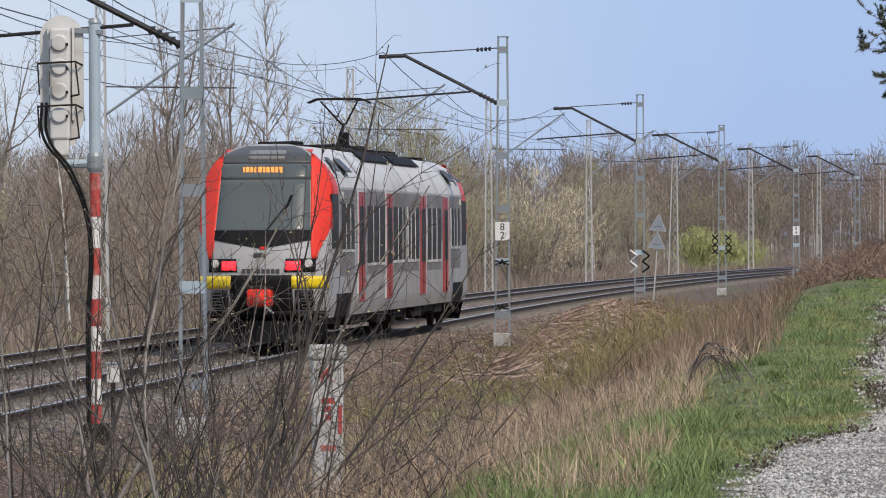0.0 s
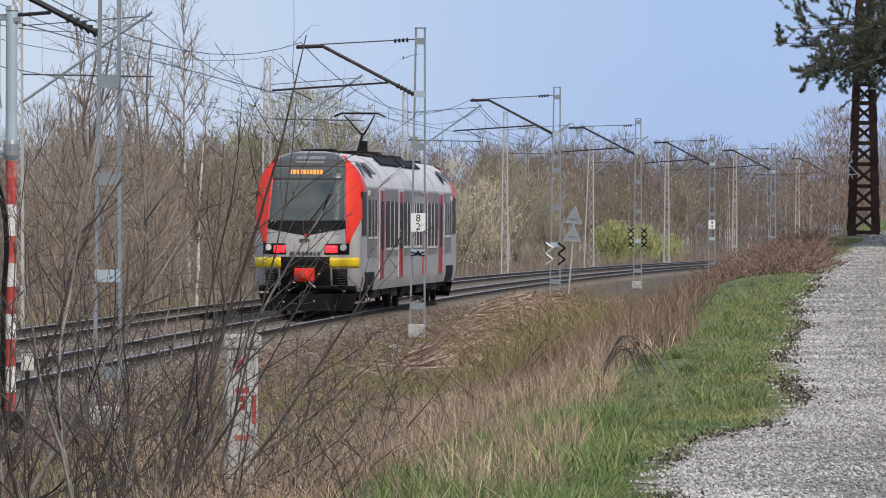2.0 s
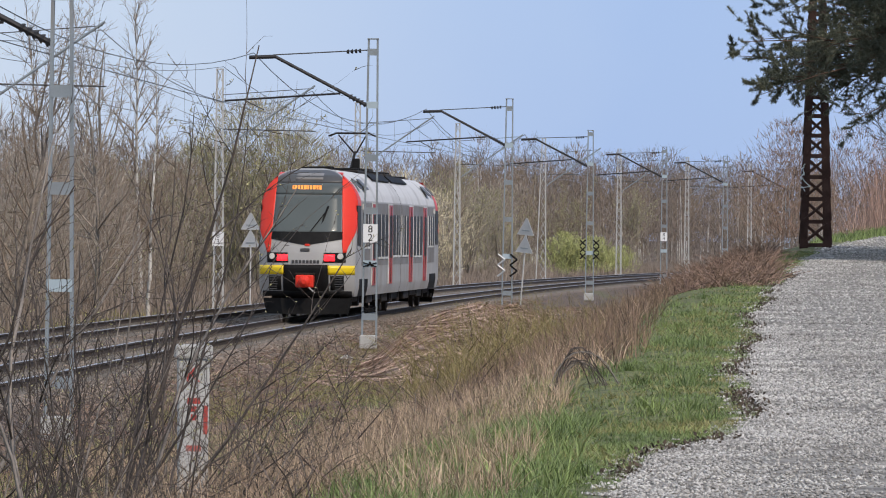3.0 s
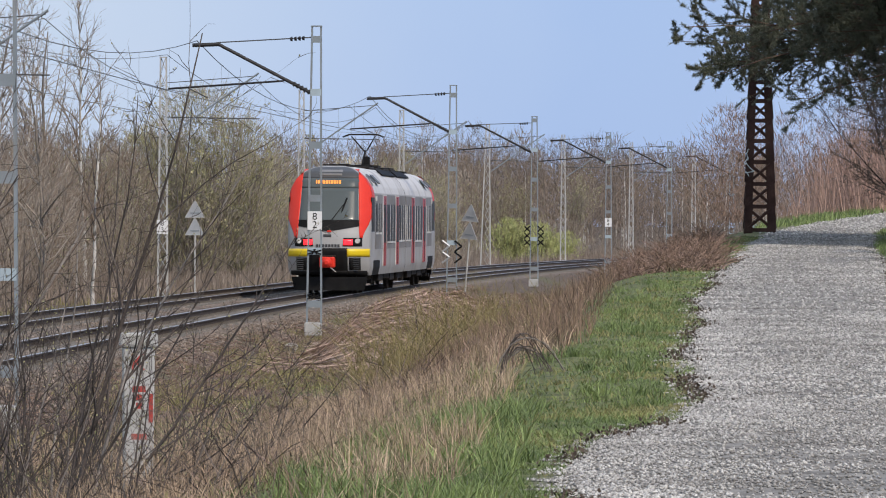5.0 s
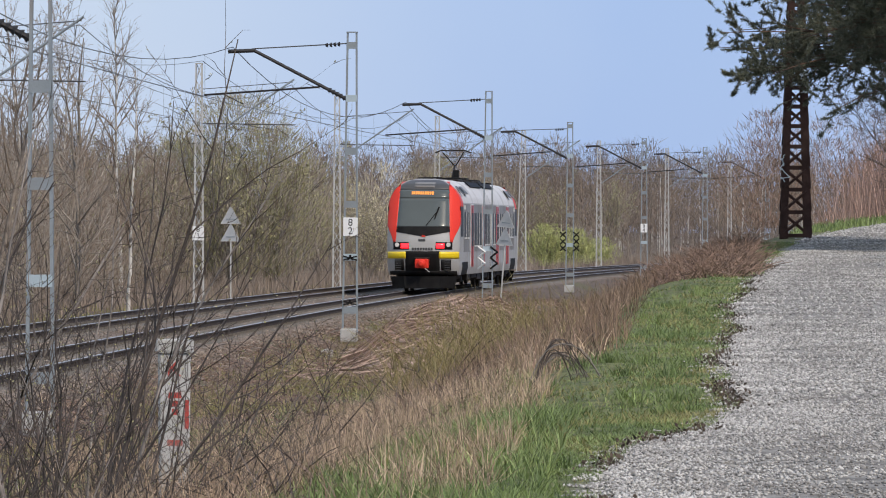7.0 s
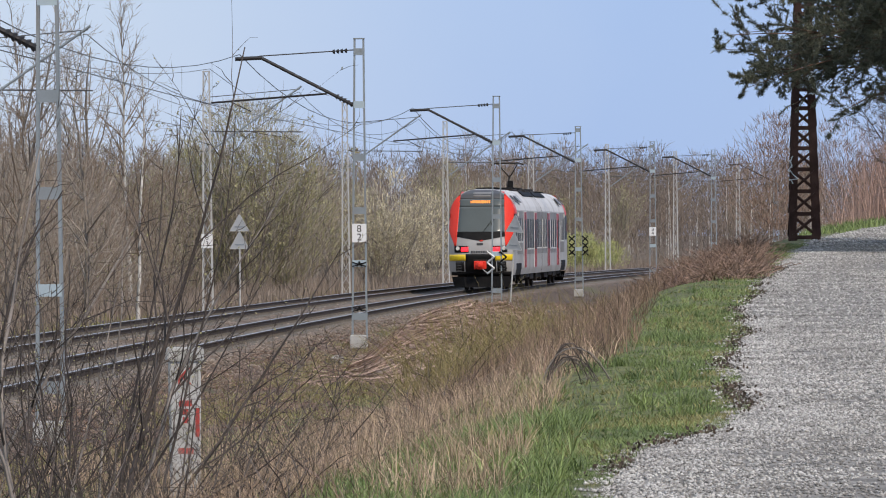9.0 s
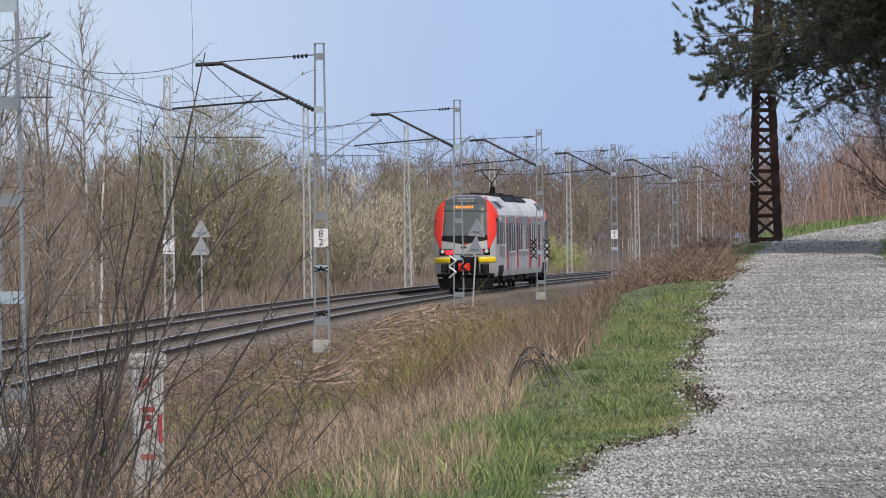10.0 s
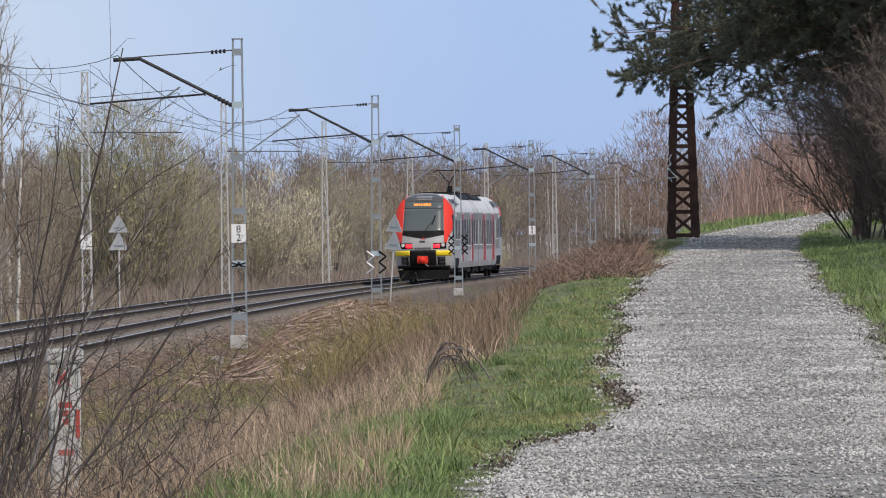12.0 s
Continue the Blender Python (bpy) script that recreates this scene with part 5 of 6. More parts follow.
def far_side_woods():
    protos = []
    for i in range(4):
        protos.append(plant("bare_tree", "tall leafless brown deciduous tree at the wood's edge", "tree", bare_tree(20 + i, 9.0), 20 + i, "bark_grey", ("twig", "twig_grey")[i % 2], "bud" if i == 2 else None, 0.09, 0.12, "trees of the wood"))
    birches = [plant("birch_tree", "slender leafless birch with a pale trunk", "tree", birch_tree(40 + i, 9.5), 40 + i, "birch", "twig", None, group="trees of the wood") for i in range(2)]
    shrubs = [plant("willow_shrub", "broad leafless willow shrub dotted with yellow-green buds", "shrub", shrub(50 + i, 6.0, 13, 0.75), 50 + i, "bark_grey", "twig_grey" if i else "twig", "bud", 0.09, 0.5, "willow shrubs by the line") for i in range(3)]
    pale = plant("flowering_shrub", "rounded shrub covered in pale cream catkins", "shrub", shrub(61, 5.2, 16, 0.8), 61, "bark_grey", "twig_grey", "bud_pale", 0.085, 0.8)
    green = plant("green_shrub", "fresh yellow-green leafed shrub beyond the line", "shrub", shrub(62, 3.0, 18, 0.9), 62, "bark_grey", "twig", "leaf_young", 0.11, 0.9)
    brush = [plant("brushwood", "low tangle of grey-brown leafless brushwood", "bush", shrub(70 + i, 2.0, 11, 0.9, BRUSH), 70 + i, "twig", "twig_grey" if i else "twig", None, group="brushwood beyond the tracks") for i in range(3)]
    rng = random.Random(5)
    # brushwood and shrubs along the line
    y = 120.0
    while y < 520:
        for _ in range(2):
            u = -rng.uniform(11, 19)
            set_down(rng.choice(brush), track_x(y) + u, y + rng.uniform(-3, 3), rng.uniform(0.75, 1.3), rng.uniform(0, 360))
        y += 8.5 + y * 0.012
    for x, yy, s in ((-2.4, 262, 1.42), (-0.6, 266, 1.2), (-4.4, 264, 1.15), (-14.5, 178, 0.95), (-18.5, 200, 1.05), (-12.0, 215, 0.85), (2.0, 330, 1.1), (-23, 240, 1.1), (-9.5, 246, 1.0), (9.5, 360, 0.95), (3.5, 292, 0.62), (-7, 300, 1.1), (-17.5, 160, 0.8), (13.0, 398, 0.9), (-6.2, 278, 1.05), (18, 440, 1.1), (25, 470, 1.1)):
        set_down(rng.choice(shrubs), x, yy, s, rng.uniform(0, 360))
    for x, yy, s in ((4.7, 316, 1.0), (6.8, 322, 0.85)):
        set_down(pale, x, yy, s, rng.uniform(0, 360))
    for x, yy, s in ((17.2, 402, 1.0), (19.6, 410, 0.85), (21.8, 418, 0.65)):
        set_down(green, x, yy, s, rng.uniform(0, 360))
    # tall trees standing alone near the line
    for kind, x, yy, s in ((0, -8.6, 172, 0.98), (0, -6.6, 184, 0.90), (1, -10.6, 168, 0.8), (1, -5.2, 190, 0.86), (0, -14.2, 180, 0.95), (0, 17.5, 470, 0.98), (1, 8.9, 350, 0.86), (0, -19.5, 205, 1.0), (0, -12.4, 240, 1.22), (1, -11.0, 246, 1.3), (0, -8.3, 238, 1.2), (1, -7.0, 244, 1.28), (1, -9.6, 250, 1.15)):
        set_down((protos if kind == 0 else birches)[rng.randrange(2)], x, yy, s, rng.uniform(0, 360))
    # the wood behind
    y = 240.0
    while y < 440:
        k = 0
        width = 46 + 0.06 * y
        x = track_x(y) - 24
        left = -0.085 * y - 8
        while x > left and k < 16:
            kind = rng.random()
            h = rng.uniform(0.80, 1.1) * (1.0 if y > 380 else 0.85)
            set_down(rng.choice(birches) if kind < 0.3 else rng.choice(protos), x + rng.uniform(-2, 2), y + rng.uniform(-9, 9), h * (1 + max(0, y - 420) * 0.0006), rng.uniform(0, 360))
            x -= rng.uniform(3.6, 6.4)
            k += 1
        y += 40 + y * 0.04
    for ob in protos + birches + shrubs + [pale, green] + brush:
        y = {"bare_tree": 520, "birch_tree": 540, "willow_shrub": 380, "flowering_shrub": 330, "green_shrub": 425, "brushwood": 300}[ob.name.split(".")[0]] + rng.uniform(-20, 20)
        x = track_x(y) - rng.uniform(22, 40)
        ob.matrix_basis = pose(x, y, ground_at(x, y), 0, 0, rng.uniform(0, 360))


far_side_woods()


def puff_arrays(specs, rg, per, thin=0.0):
    """Many small far-off trees: each a thin trunk and a rounded crown of upswept twigs. specs: x, y, z, height, crown radius, fan."""
    V = []
    for x, y, z, h, r, fan in specs:
        n = per
        f = rg.random(n) ** 0.6
        a = rg.uniform(0, 2 * np.pi, n)
        low = 0.08 if fan else 0.28
        t = low + (1 - low) * rg.random(n)
        swell = np.sin(np.pi * np.clip((t - low) / (1.05 - low), 0, 1) ** 0.75) ** 0.7
        rad = r * f * swell
        P = np.stack([x + rad * np.cos(a), y + rad * np.sin(a), z + h * t], 1)
        D = np.stack([np.cos(a) * f * 0.55, np.sin(a) * f * 0.55, np.full(n, 0.75)], 1) + rg.normal(0, 0.28, (n, 3))
        D *= (rg.uniform(0.4, 1.2, n) * h * 0.085)[:, None]
        W = np.cross(D, rg.normal(size=(n, 3)))
        W *= (rg.uniform(0.006, 0.013, n) * (thin or y / 200) / (np.linalg.norm(W, axis=1) + 1e-9))[:, None]
        P[:, 2] = np.minimum(P[:, 2], z + h)
        V.append(np.stack([P - W, P + W, P + D], 1).reshape(-1, 3))
    V = np.concatenate(V)
    return V, np.arange(len(V)).reshape(-1, 3)


def distant_wood():
    """The closed wood behind, too far off to count."""
    rg = np.random.default_rng(91)

    def sites(n, y0, y1, u0, u1, h, r, fan):
        out = []
        while len(out) < n:
            u, y = rg.uniform(u0, u1), rg.uniform(y0, y1)
            x = track_x(y) + u
            if x < -0.09 * y - 8:
                continue
            k = 1 + 0.35 * noise.noise((x * 0.07, y * 0.03, 8.0))
            out.append((x, y, -0.55, rg.uniform(*h) * k, rg.uniform(*r), fan))
        return out

    back = sites(330, 420, 680, -100, -22, (6.4, 10.2), (1.4, 2.6), False)
    while len(back) < 560:
        y = rg.uniform(520, 900)
        x = rg.uniform(0.02, 0.115) * y
        if x - track_x(y) < -11:
            back.append((x, y, -0.55, rg.uniform(7.6, 11.0) * (0.75 + 0.0005 * y), rg.uniform(1.6, 3.0), False))
    mid = sites(150, 300, 470, -60, -20, (4.5, 8.0), (1.4, 2.6), True)
    edge = sites(190, 160, 470, -34, -15, (1.8, 4.2), (1.0, 2.2), True)
    low = []
    while len(low) < 150:
        y = rg.uniform(470, 760)
        x = rg.uniform(-0.07, 0.115) * y
        if x - track_x(y) < -9:
            low.append((x, y, -0.55, rg.uniform(3.0, 5.5), rg.uniform(2.0, 3.6), True))
    thick = []
    while len(thick) < 46:
        y = rg.uniform(165, 260)
        x = rg.uniform(-0.088, -0.012) * y
        if x - track_x(y) < -9.5:
            thick.append((x, y, -0.5, rg.uniform(4.0, 6.4), rg.uniform(1.6, 3.0), True))
    hedge = []
    for _ in range(230):
        y = rg.uniform(780, 950)
        hedge.append((rg.uniform(-0.09, 0.125) * y, y, -0.6, rg.uniform(5.0, 9.0), rg.uniform(3.5, 5.5), True))
    rise = [(rg.uniform(18.5, 31), rg.uniform(232, 244), 2.0, rg.uniform(3.6, 5.2), rg.uniform(1.6, 2.6), True) for _ in range(16)]
    lime = [(17.2, 400, -0.5, 3.1, 1.9, True), (19.6, 408, -0.5, 2.8, 1.7, True), (21.8, 416, -0.5, 2.2, 1.5, True)]
    big = [(-2.4, 262, -0.5, 8.6, 4.2, True), (-0.9, 265, -0.5, 7.2, 3.2, True), (-4.8, 263, -0.5, 6.6, 3.0, True)]
    cream = [(5.0, 316, -0.5, 6.2, 2.7, True), (7.0, 321, -0.5, 5.2, 2.3, True)]
    for name, label, mat, part_of, per in (
            ("line_side_thicket", "dense tan leafless thicket beyond the tracks", "twig_grey", thick[::2], 2400),
            ("line_side_thicket", "dense brown leafless thicket beyond the tracks", "twig", thick[1::2], 2200),
            ("willow_buds", "haze of pale buds on the large willow", "bud", big, 3200),
            ("willow_buds", "grey outer twigs of the large willow", "twig_grey", big, 2600),
            ("catkin_haze", "pale cream catkins on the rounded shrubs", "bud_pale", cream, 900),
            ("distant_scrub", "dusky scrub between the trunks of the wood", "twig_far", low, 420),
            ("bank_scrub", "russet leafless scrub on the rise behind the reeds", "straw_red", rise, 1500),
            ("spring_leaves", "haze of fresh yellow-green leaves on the low shrubs", "leaf_young", lime, 1500),
            ("distant_scrub", "dim brown undergrowth closing the wood", "twig_far", hedge, 420),
            ("distant_wood", "brown leafless crowns of the wood closing the distance", "twig_far", back[::2], 430),
            ("distant_wood", "dusky leafless crowns of the wood in the distance", "twig", back[1::2], 430),
            ("wood_edge_scrub", "grey-brown leafless scrub at the wood's edge", "twig_grey", mid + edge[::3], 800),
            ("wood_edge_scrub", "olive budding scrub along the wood's edge", "bud", edge[1::3] + mid[::5], 650),
            ("wood_edge_scrub", "dark brown brushwood behind the meadow", "twig", edge[2::3], 800)):
        V, F = puff_arrays(part_of, rg, per)
        tri_mesh(name, V, F, M[mat], kind="stuff", label=label, category="wood")
    segs, white = [], []
    for i, (x, y, z, h, r, fan) in enumerate(back + mid):
        q = Vector((x + rg.uniform(-0.5, 0.5), y, z + h * 0.85))
        (white if i % 3 == 0 else segs).append((Vector((x, y, z)), q, 0.075 if y > 400 else 0.05, 0.025, 0))
    for mat, group, label in (("bark_grey", segs, "thin grey trunks standing in the wood"), ("birch", white, "pale birch trunks standing in the wood")):
        V, F = seg_arrays(group, rg)
        tri_mesh("wood_trunks", V, F, M[mat], kind="stuff", label=label, category="wood")


distant_wood()


def near_bush(x, y, h, stems, lean, seed, label, spread=0.5, rad=0.0052):
    """A leafless bush close by: each main stem a part, the fine twigs together."""
    rng = random.Random(seed)
    o = dict(steps=(10, 6, 4), wander=(0.075, 0.12, 0.17), rise=(0.02, 0.05, 0.03), bare=(0.15, 0.15), kids=(1.0, 0.85), spread=(0.6, 0.8), ratio=(0.52, 0.34), thin=0.0028)
    b = empty("bare_bush", pose(x, y, ground_at(x, y)), label, "bush", "leafless bushes on the bank")
    rg = np.random.default_rng(seed)
    fine = []
    for i in range(stems):
        a, k = rng.uniform(0, 6.283), rng.uniform(0.05, spread)
        segs = grow(rng, (1.3 * k * math.cos(a), 1.3 * k * math.sin(a), -0.1), (k * math.cos(a) + lean, k * math.sin(a), 1), h * rng.uniform(0.65, 1.08), h * rad * rng.uniform(0.6, 1.3), 0, o, [])
        V, F = seg_arrays([s for s in segs if s[4] == 0], rg, 0.001)
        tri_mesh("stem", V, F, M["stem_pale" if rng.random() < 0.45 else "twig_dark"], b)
        fine += [s for s in segs if s[4] > 0]
    V, F = seg_arrays(fine, rg, 0.0)
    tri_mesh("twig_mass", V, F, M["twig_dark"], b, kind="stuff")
    ends = np.array([s[1] for s in fine if rng.random() < 0.22])
    V, F = flakes(ends, 0.016, rg)
    tri_mesh("bud_mass", V, F, M["bud"], b, kind="stuff")


for i, (px, y, h, stems, lean) in enumerate((
        (30, 36, 3.4, 4, -0.05), (95, 40, 2.8, 4, 0.0), (190, 37, 2.8, 5, 0.05), (335, 35, 3.4, 6, -0.05), (390, 38, 2.7, 5, -0.05), (460, 40, 2.3, 4, 0.05), (540, 36, 1.6, 3, 0.1),
        (-60, 39, 4.0, 4, 0.2), (690, 38, 1.2, 3, 0.1), (430, 34, 1.7, 3, 0.2), (600, 41, 1.4, 3, -0.1), (360, 42, 3.0, 5, 0.0), (270, 44, 2.4, 5, 0.0), (140, 47, 2.3, 5, 0.1), (300, 36, 3.0, 4, 0.1), (500, 38, 1.8, 3, 0.1))):
    near_bush((px - 784) / 10500 * y, y, h, stems, lean, 200 + i, "leafless bush of thin grey-brown stems on the bank")


def brambles(name, label, count, u0, u1, y0, y1, size, mat, seed, lie=0.35, thick=0.005):
    """Tangled arching dead shoots."""
    rng = random.Random(seed)
    rg = np.random.default_rng(seed)
    segs = []
    for p in land_points(rg, count, u0, u1, y0, y1, 0.9, 0.7, seed):
        a = rng.uniform(0, 6.283)
        d = Vector((math.cos(a), math.sin(a), rng.uniform(0.3, 1.6) * (1 - lie) + 0.15)).normalized()
        q = Vector(p)
        ln = rng.uniform(*size)
        r = thick * rng.uniform(0.6, 1.5)
        for i in range(5):
            d = (d + Vector((rng.gauss(0, 0.16), rng.gauss(0, 0.16), rng.gauss(-0.10, 0.1)))).normalized()
            n = q + d * ln / 5
            g = ground_at(n.x, n.y) + 0.01
            n.z = max(n.z, g)
            segs.append((q.copy(), n.copy(), r * (1 - i / 7), r * (1 - (i + 1) / 7), 0))
            if rng.random() < 0.5:
                k = (d + Vector((rng.gauss(0, 0.6), rng.gauss(0, 0.6), rng.uniform(0, 0.6)))).normalized()
                segs.append((q.copy(), q + k * ln * 0.22, r * 0.5, r * 0.2, 1))
            q = n
    V, F = seg_arrays(segs, rg, 0.006)
    tri_mesh(name, V, F, M[mat], kind="stuff", label=label, category="undergrowth")


def heap_height(u, y):
    """Extra height of the mound of cut stalks, u metres from the track."""
    k = ((u - 6.3) / 1.8) ** 2 + ((y - 136.0) / 23.0) ** 2
    return 1.12 * max(0.0, 1 - k) ** 0.65 * (1 + 0.25 * noise.noise((u * 1.1, y * 0.3, 3.0)))


def stalk_heap(rg):
    """A mound of cut reeds, the stalks lying down its side."""
    us, ys = span(4.3, 8.7, 22), span(113.0, 163.0, 50)
    verts = [(track_x(y) + u, y, land(u, y) + heap_height(u, y) - 0.03) for y in ys for u in us]
    w = len(us)
    core = mesh_object("reed_mound", verts, [(j * w + i, j * w + i + 1, (j + 1) * w + i + 1, (j + 1) * w + i) for j in range(len(ys) - 1) for i in range(w - 1)], M["straw_dark"], smooth_shade=True)
    tagged(core, "mound of cut brown reeds rotting on the slope", "reed heap")
    for mat, count in (("straw_cut", 2800), ("straw_red", 1700), ("straw", 150)):
        segs = []
        while len(segs) < count:
            u, y = rg.uniform(4.2, 8.4), rg.uniform(113, 163)
            if heap_height(u, y) < 0.04 and rg.random() < 0.75:
                continue
            a = rg.normal(2.9, 1.1)
            ln = rg.uniform(0.25, 0.95)
            p, q = [Vector((track_x(y) + uu, yy, land(uu, yy) + heap_height(uu, yy) + rg.uniform(-0.01, 0.20))) for uu, yy in ((u, y), (u + ln * math.cos(a), y + 0.5 * ln * math.sin(a)))]
            r = rg.uniform(0.007, 0.018)
            segs.append((p, q, r, r * 0.6, 0))
        V, F = seg_arrays(segs, rg, 0.02)
        tri_mesh("cut_reed_litter", V, F, M[mat], core, kind="stuff")


def near_side_growth():
    rg = np.random.default_rng(11)
    # green verge along the path
    for y0, y1, n, w in ((28, 44, 36000, (0.004, 0.009)), (44, 75, 32000, (0.006, 0.012)), (75, 150, 22000, (0.010, 0.022))):
        pts = []
        while len(pts) < n:
            y = rg.uniform(y0, y1)
            edge = path_left(y)
            u = edge + 0.06 - abs(rg.normal(0, 0.85 if y < 48 else 0.62))
            if u < 9.9 or noise.noise((u * 1.3, y * 0.8, 31.0)) < -0.22 + rg.uniform(-0.3, 0.2):
                continue
            pts.append((track_x(y) + u, y, land(u, y) - 0.01))
        field("verge_grass", "fresh green grass verge beside the gravel path", "grass", np.array(pts), (0.02, 0.055), w, (0.4, 1.3), 3)
        pts = []
        while len(pts) < n // 6:
            y = rg.uniform(y0, y1)
            u = path_left(y) - abs(rg.normal(0.3, 0.9))
            if u < 9.4 or noise.noise((u * 0.9, y * 0.45, 61.0)) < rg.uniform(-0.1, 0.2):
                continue
            pts.append((track_x(y) + u, y, land(u, y) - 0.01))
        field("withered_grass", "withered olive and straw blades among the verge grass", "grass_olive", np.array(pts), (0.02, 0.09), w, (0.4, 1.3), int(y0) + 300)
    pts = land_points(rg, 6000, 9.6, 10.9, 29, 44, 1.2, 1.1, 5.0, 1.2)
    field("tall_grass_tufts", "taller tufts of green grass on the bank", "grass", pts, (0.10, 0.26), (0.005, 0.010), (0.3, 0.9), 4)
    pts = np.concatenate([land_points(rg, 8000, 16.5, 26, 45, 190, 0.75, 0.6, 6.0, 1.3), land_points(rg, 52000, 14.2, 18.0, 55, 165, 0.85, 0.6, 6.0)])
    pts = np.array([p for p in pts if p[0] - track_x(p[1]) > path_right(p[1]) + 0.12 + 0.5 * abs(noise.noise((p[1] * 0.25, 5.0, 1.0)))])
    field("verge_grass", "green grass on the bank beyond the path", "grass", pts, (0.05, 0.17), (0.009, 0.02), (0.2, 1.1), 5)
    # olive patches and dry straw on the slope
    field("slope_grass", "olive winter grass on the slope below the path", "grass_olive", land_points(rg, 34000, 3.0, 10.6, 34, 150, 1.0, 0.45, 7.0, 1.3), (0.06, 0.22), (0.008, 0.018), (0.2, 0.9), 6)
    field("dry_straw", "tall pale dry straw on the bank", "straw", land_points(rg, 9000, 8.8, 10.6, 29, 62, 1.25, 0.9, 8.0, 1.2), (0.10, 0.38), (0.003, 0.007), (0.1, 1.3), 7)
    field("dry_straw", "bent bleached straw on the slope", "straw", land_points(rg, 6000, 5.6, 9.4, 29, 70, 1.25, 1.1, 81.0, 1.2), (0.06, 0.26), (0.003, 0.008), (0.5, 1.4), 82)
    field("dry_straw", "pale dry straw along the slope", "straw", land_points(rg, 3000, 8.8, 10.9, 54, 110, 1.2, 0.9, 9.0), (0.12, 0.40), (0.005, 0.012), (0.1, 1.1), 8)
    field("dry_straw", "stand of buff dry grass on the near bank", "straw", land_points(rg, 7500, 7.0, 9.6, 31, 50, 1.2, 0.8, 83.0), (0.15, 0.62), (0.003, 0.006), (0.1, 0.9), 84)
    field("dry_straw", "buff dry grass in the hollow behind the bushes", "straw", land_points(rg, 8000, 4.2, 8.2, 47, 84, 1.15, 0.6, 85.0), (0.2, 0.62), (0.005, 0.009), (0.1, 1.0), 86)
    field("slope_grass", "fresh green grass in the hollow behind the bushes", "grass", land_points(rg, 6000, 4.0, 8.4, 47, 90, 1.2, 0.5, 87.0), (0.08, 0.25), (0.006, 0.012), (0.2, 1.0), 88)
    field("dead_stalks", "stand of brown dead weed stalks", "straw_dark", land_points(rg, 5200, 9.0, 11.1, 57, 112, 1.2, 0.9, 10.0), (0.15, 0.55), (0.005, 0.011), (0.05, 0.9), 9, "weeds")
    field("dead_stalks", "reddish brown dead weed stalks", "straw_red", land_points(rg, 2400, 8.6, 10.9, 54, 110, 1.25, 0.9, 12.0), (0.15, 0.5), (0.005, 0.011), (0.05, 0.7), 10, "weeds")
    field("slope_grass", "patches of fresh grass among the straw", "grass", land_points(rg, 12000, 5.8, 10.4, 30, 75, 1.35, 0.8, 33.0, 1.3), (0.05, 0.16), (0.005, 0.010), (0.2, 1.0), 34)
    brambles("weed_litter", "dark flattened weeds between the ballast and the slope", 4200, 1.9, 6.4, 58, 240, (0.2, 0.7), "straw_red", 35, 0.8, 0.010)
    field("slope_grass", "short olive and green grass on the flat below the bank", "grass_olive", land_points(rg, 15000, 2.3, 9.0, 92, 200, 1.12, 0.3, 71.0), (0.05, 0.16), (0.012, 0.026), (0.3, 1.1), 72)
    field("flat_straw", "bleached straw lying on the flat below the bank", "straw", land_points(rg, 3500, 2.0, 9.0, 80, 230, 1.25, 0.35, 73.0), (0.12, 0.4), (0.010, 0.02), (0.8, 1.3), 74)
    field("dead_stalks", "thin brown dead weed stalks on the near bank", "straw_dark", land_points(rg, 1500, 6.2, 10.0, 29, 66, 1.2, 0.9, 21.0, 1.2), (0.15, 0.5), (0.004, 0.008), (0.05, 0.9), 22, "weeds")
    brambles("bramble_tangle", "brown tangled shoots on the near bank", 1800, 5.6, 10.0, 30, 62, (0.25, 0.7), "bramble", 23, 0.5, 0.0035)
    stalk_heap(rg)
    brambles("bramble_tangle", "tangle of purplish brown bramble shoots", 4200, 2.2, 8.0, 44, 150, (0.3, 0.9), "bramble", 14)
    brambles("bramble_tangle", "reddish brown bramble shoots along the path's edge", 4200, 10.9, 12.9, 98, 165, (0.2, 0.75), "straw_red", 15, 0.25, 0.010)
    brambles("twig_litter", "dark fallen twigs and shoots on the bank", 900, 6.0, 9.5, 31, 60, (0.4, 1.3), "twig_dark", 16, 0.2, 0.0035)
    brambles("tall_shoots", "thin upright leafless shoots on the bank", 210, 6.2, 8.8, 32, 52, (0.7, 1.6), "twig_dark", 17, -1.2, 0.0045)
    brambles("willow_shoots", "low olive-brown shoots among the dead stalks", 420, 8.6, 10.4, 62, 100, (0.35, 0.8), "shoot", 27, -1.2, 0.005)
    brambles("willow_shoots", "upright olive-brown young willow shoots on the slope", 800, 6.8, 8.8, 92, 128, (1.0, 1.9), "shoot", 24, -1.6, 0.007)
    field("slope_grass", "olive green grass in patches at the foot of the bank", "grass", land_points(rg, 9000, 5.4, 9.6, 60, 112, 1.15, 0.4, 91.0), (0.05, 0.15), (0.009, 0.018), (0.3, 1.1), 92)
    # tufts in the verge
    pts, lean_to = [], []
    for _ in range(120):
        y = 29 + 60 * rg.random() ** 1.5
        u = path_left(y) - abs(rg.normal(0.9, 0.8)) - 0.15
        for _ in range(70):
            a, r = rg.uniform(0, 6.283), abs(rg.normal(0, 0.09))
            pts.append((track_x(y) + u + r * math.cos(a), y + r * math.sin(a), land(u, y) - 0.01))
    field("grass_tufts", "thick tufts of fresh grass in the verge", "grass", np.array(pts), (0.06, 0.17), (0.004, 0.010), (0.3, 1.0), 25)
    pts = []
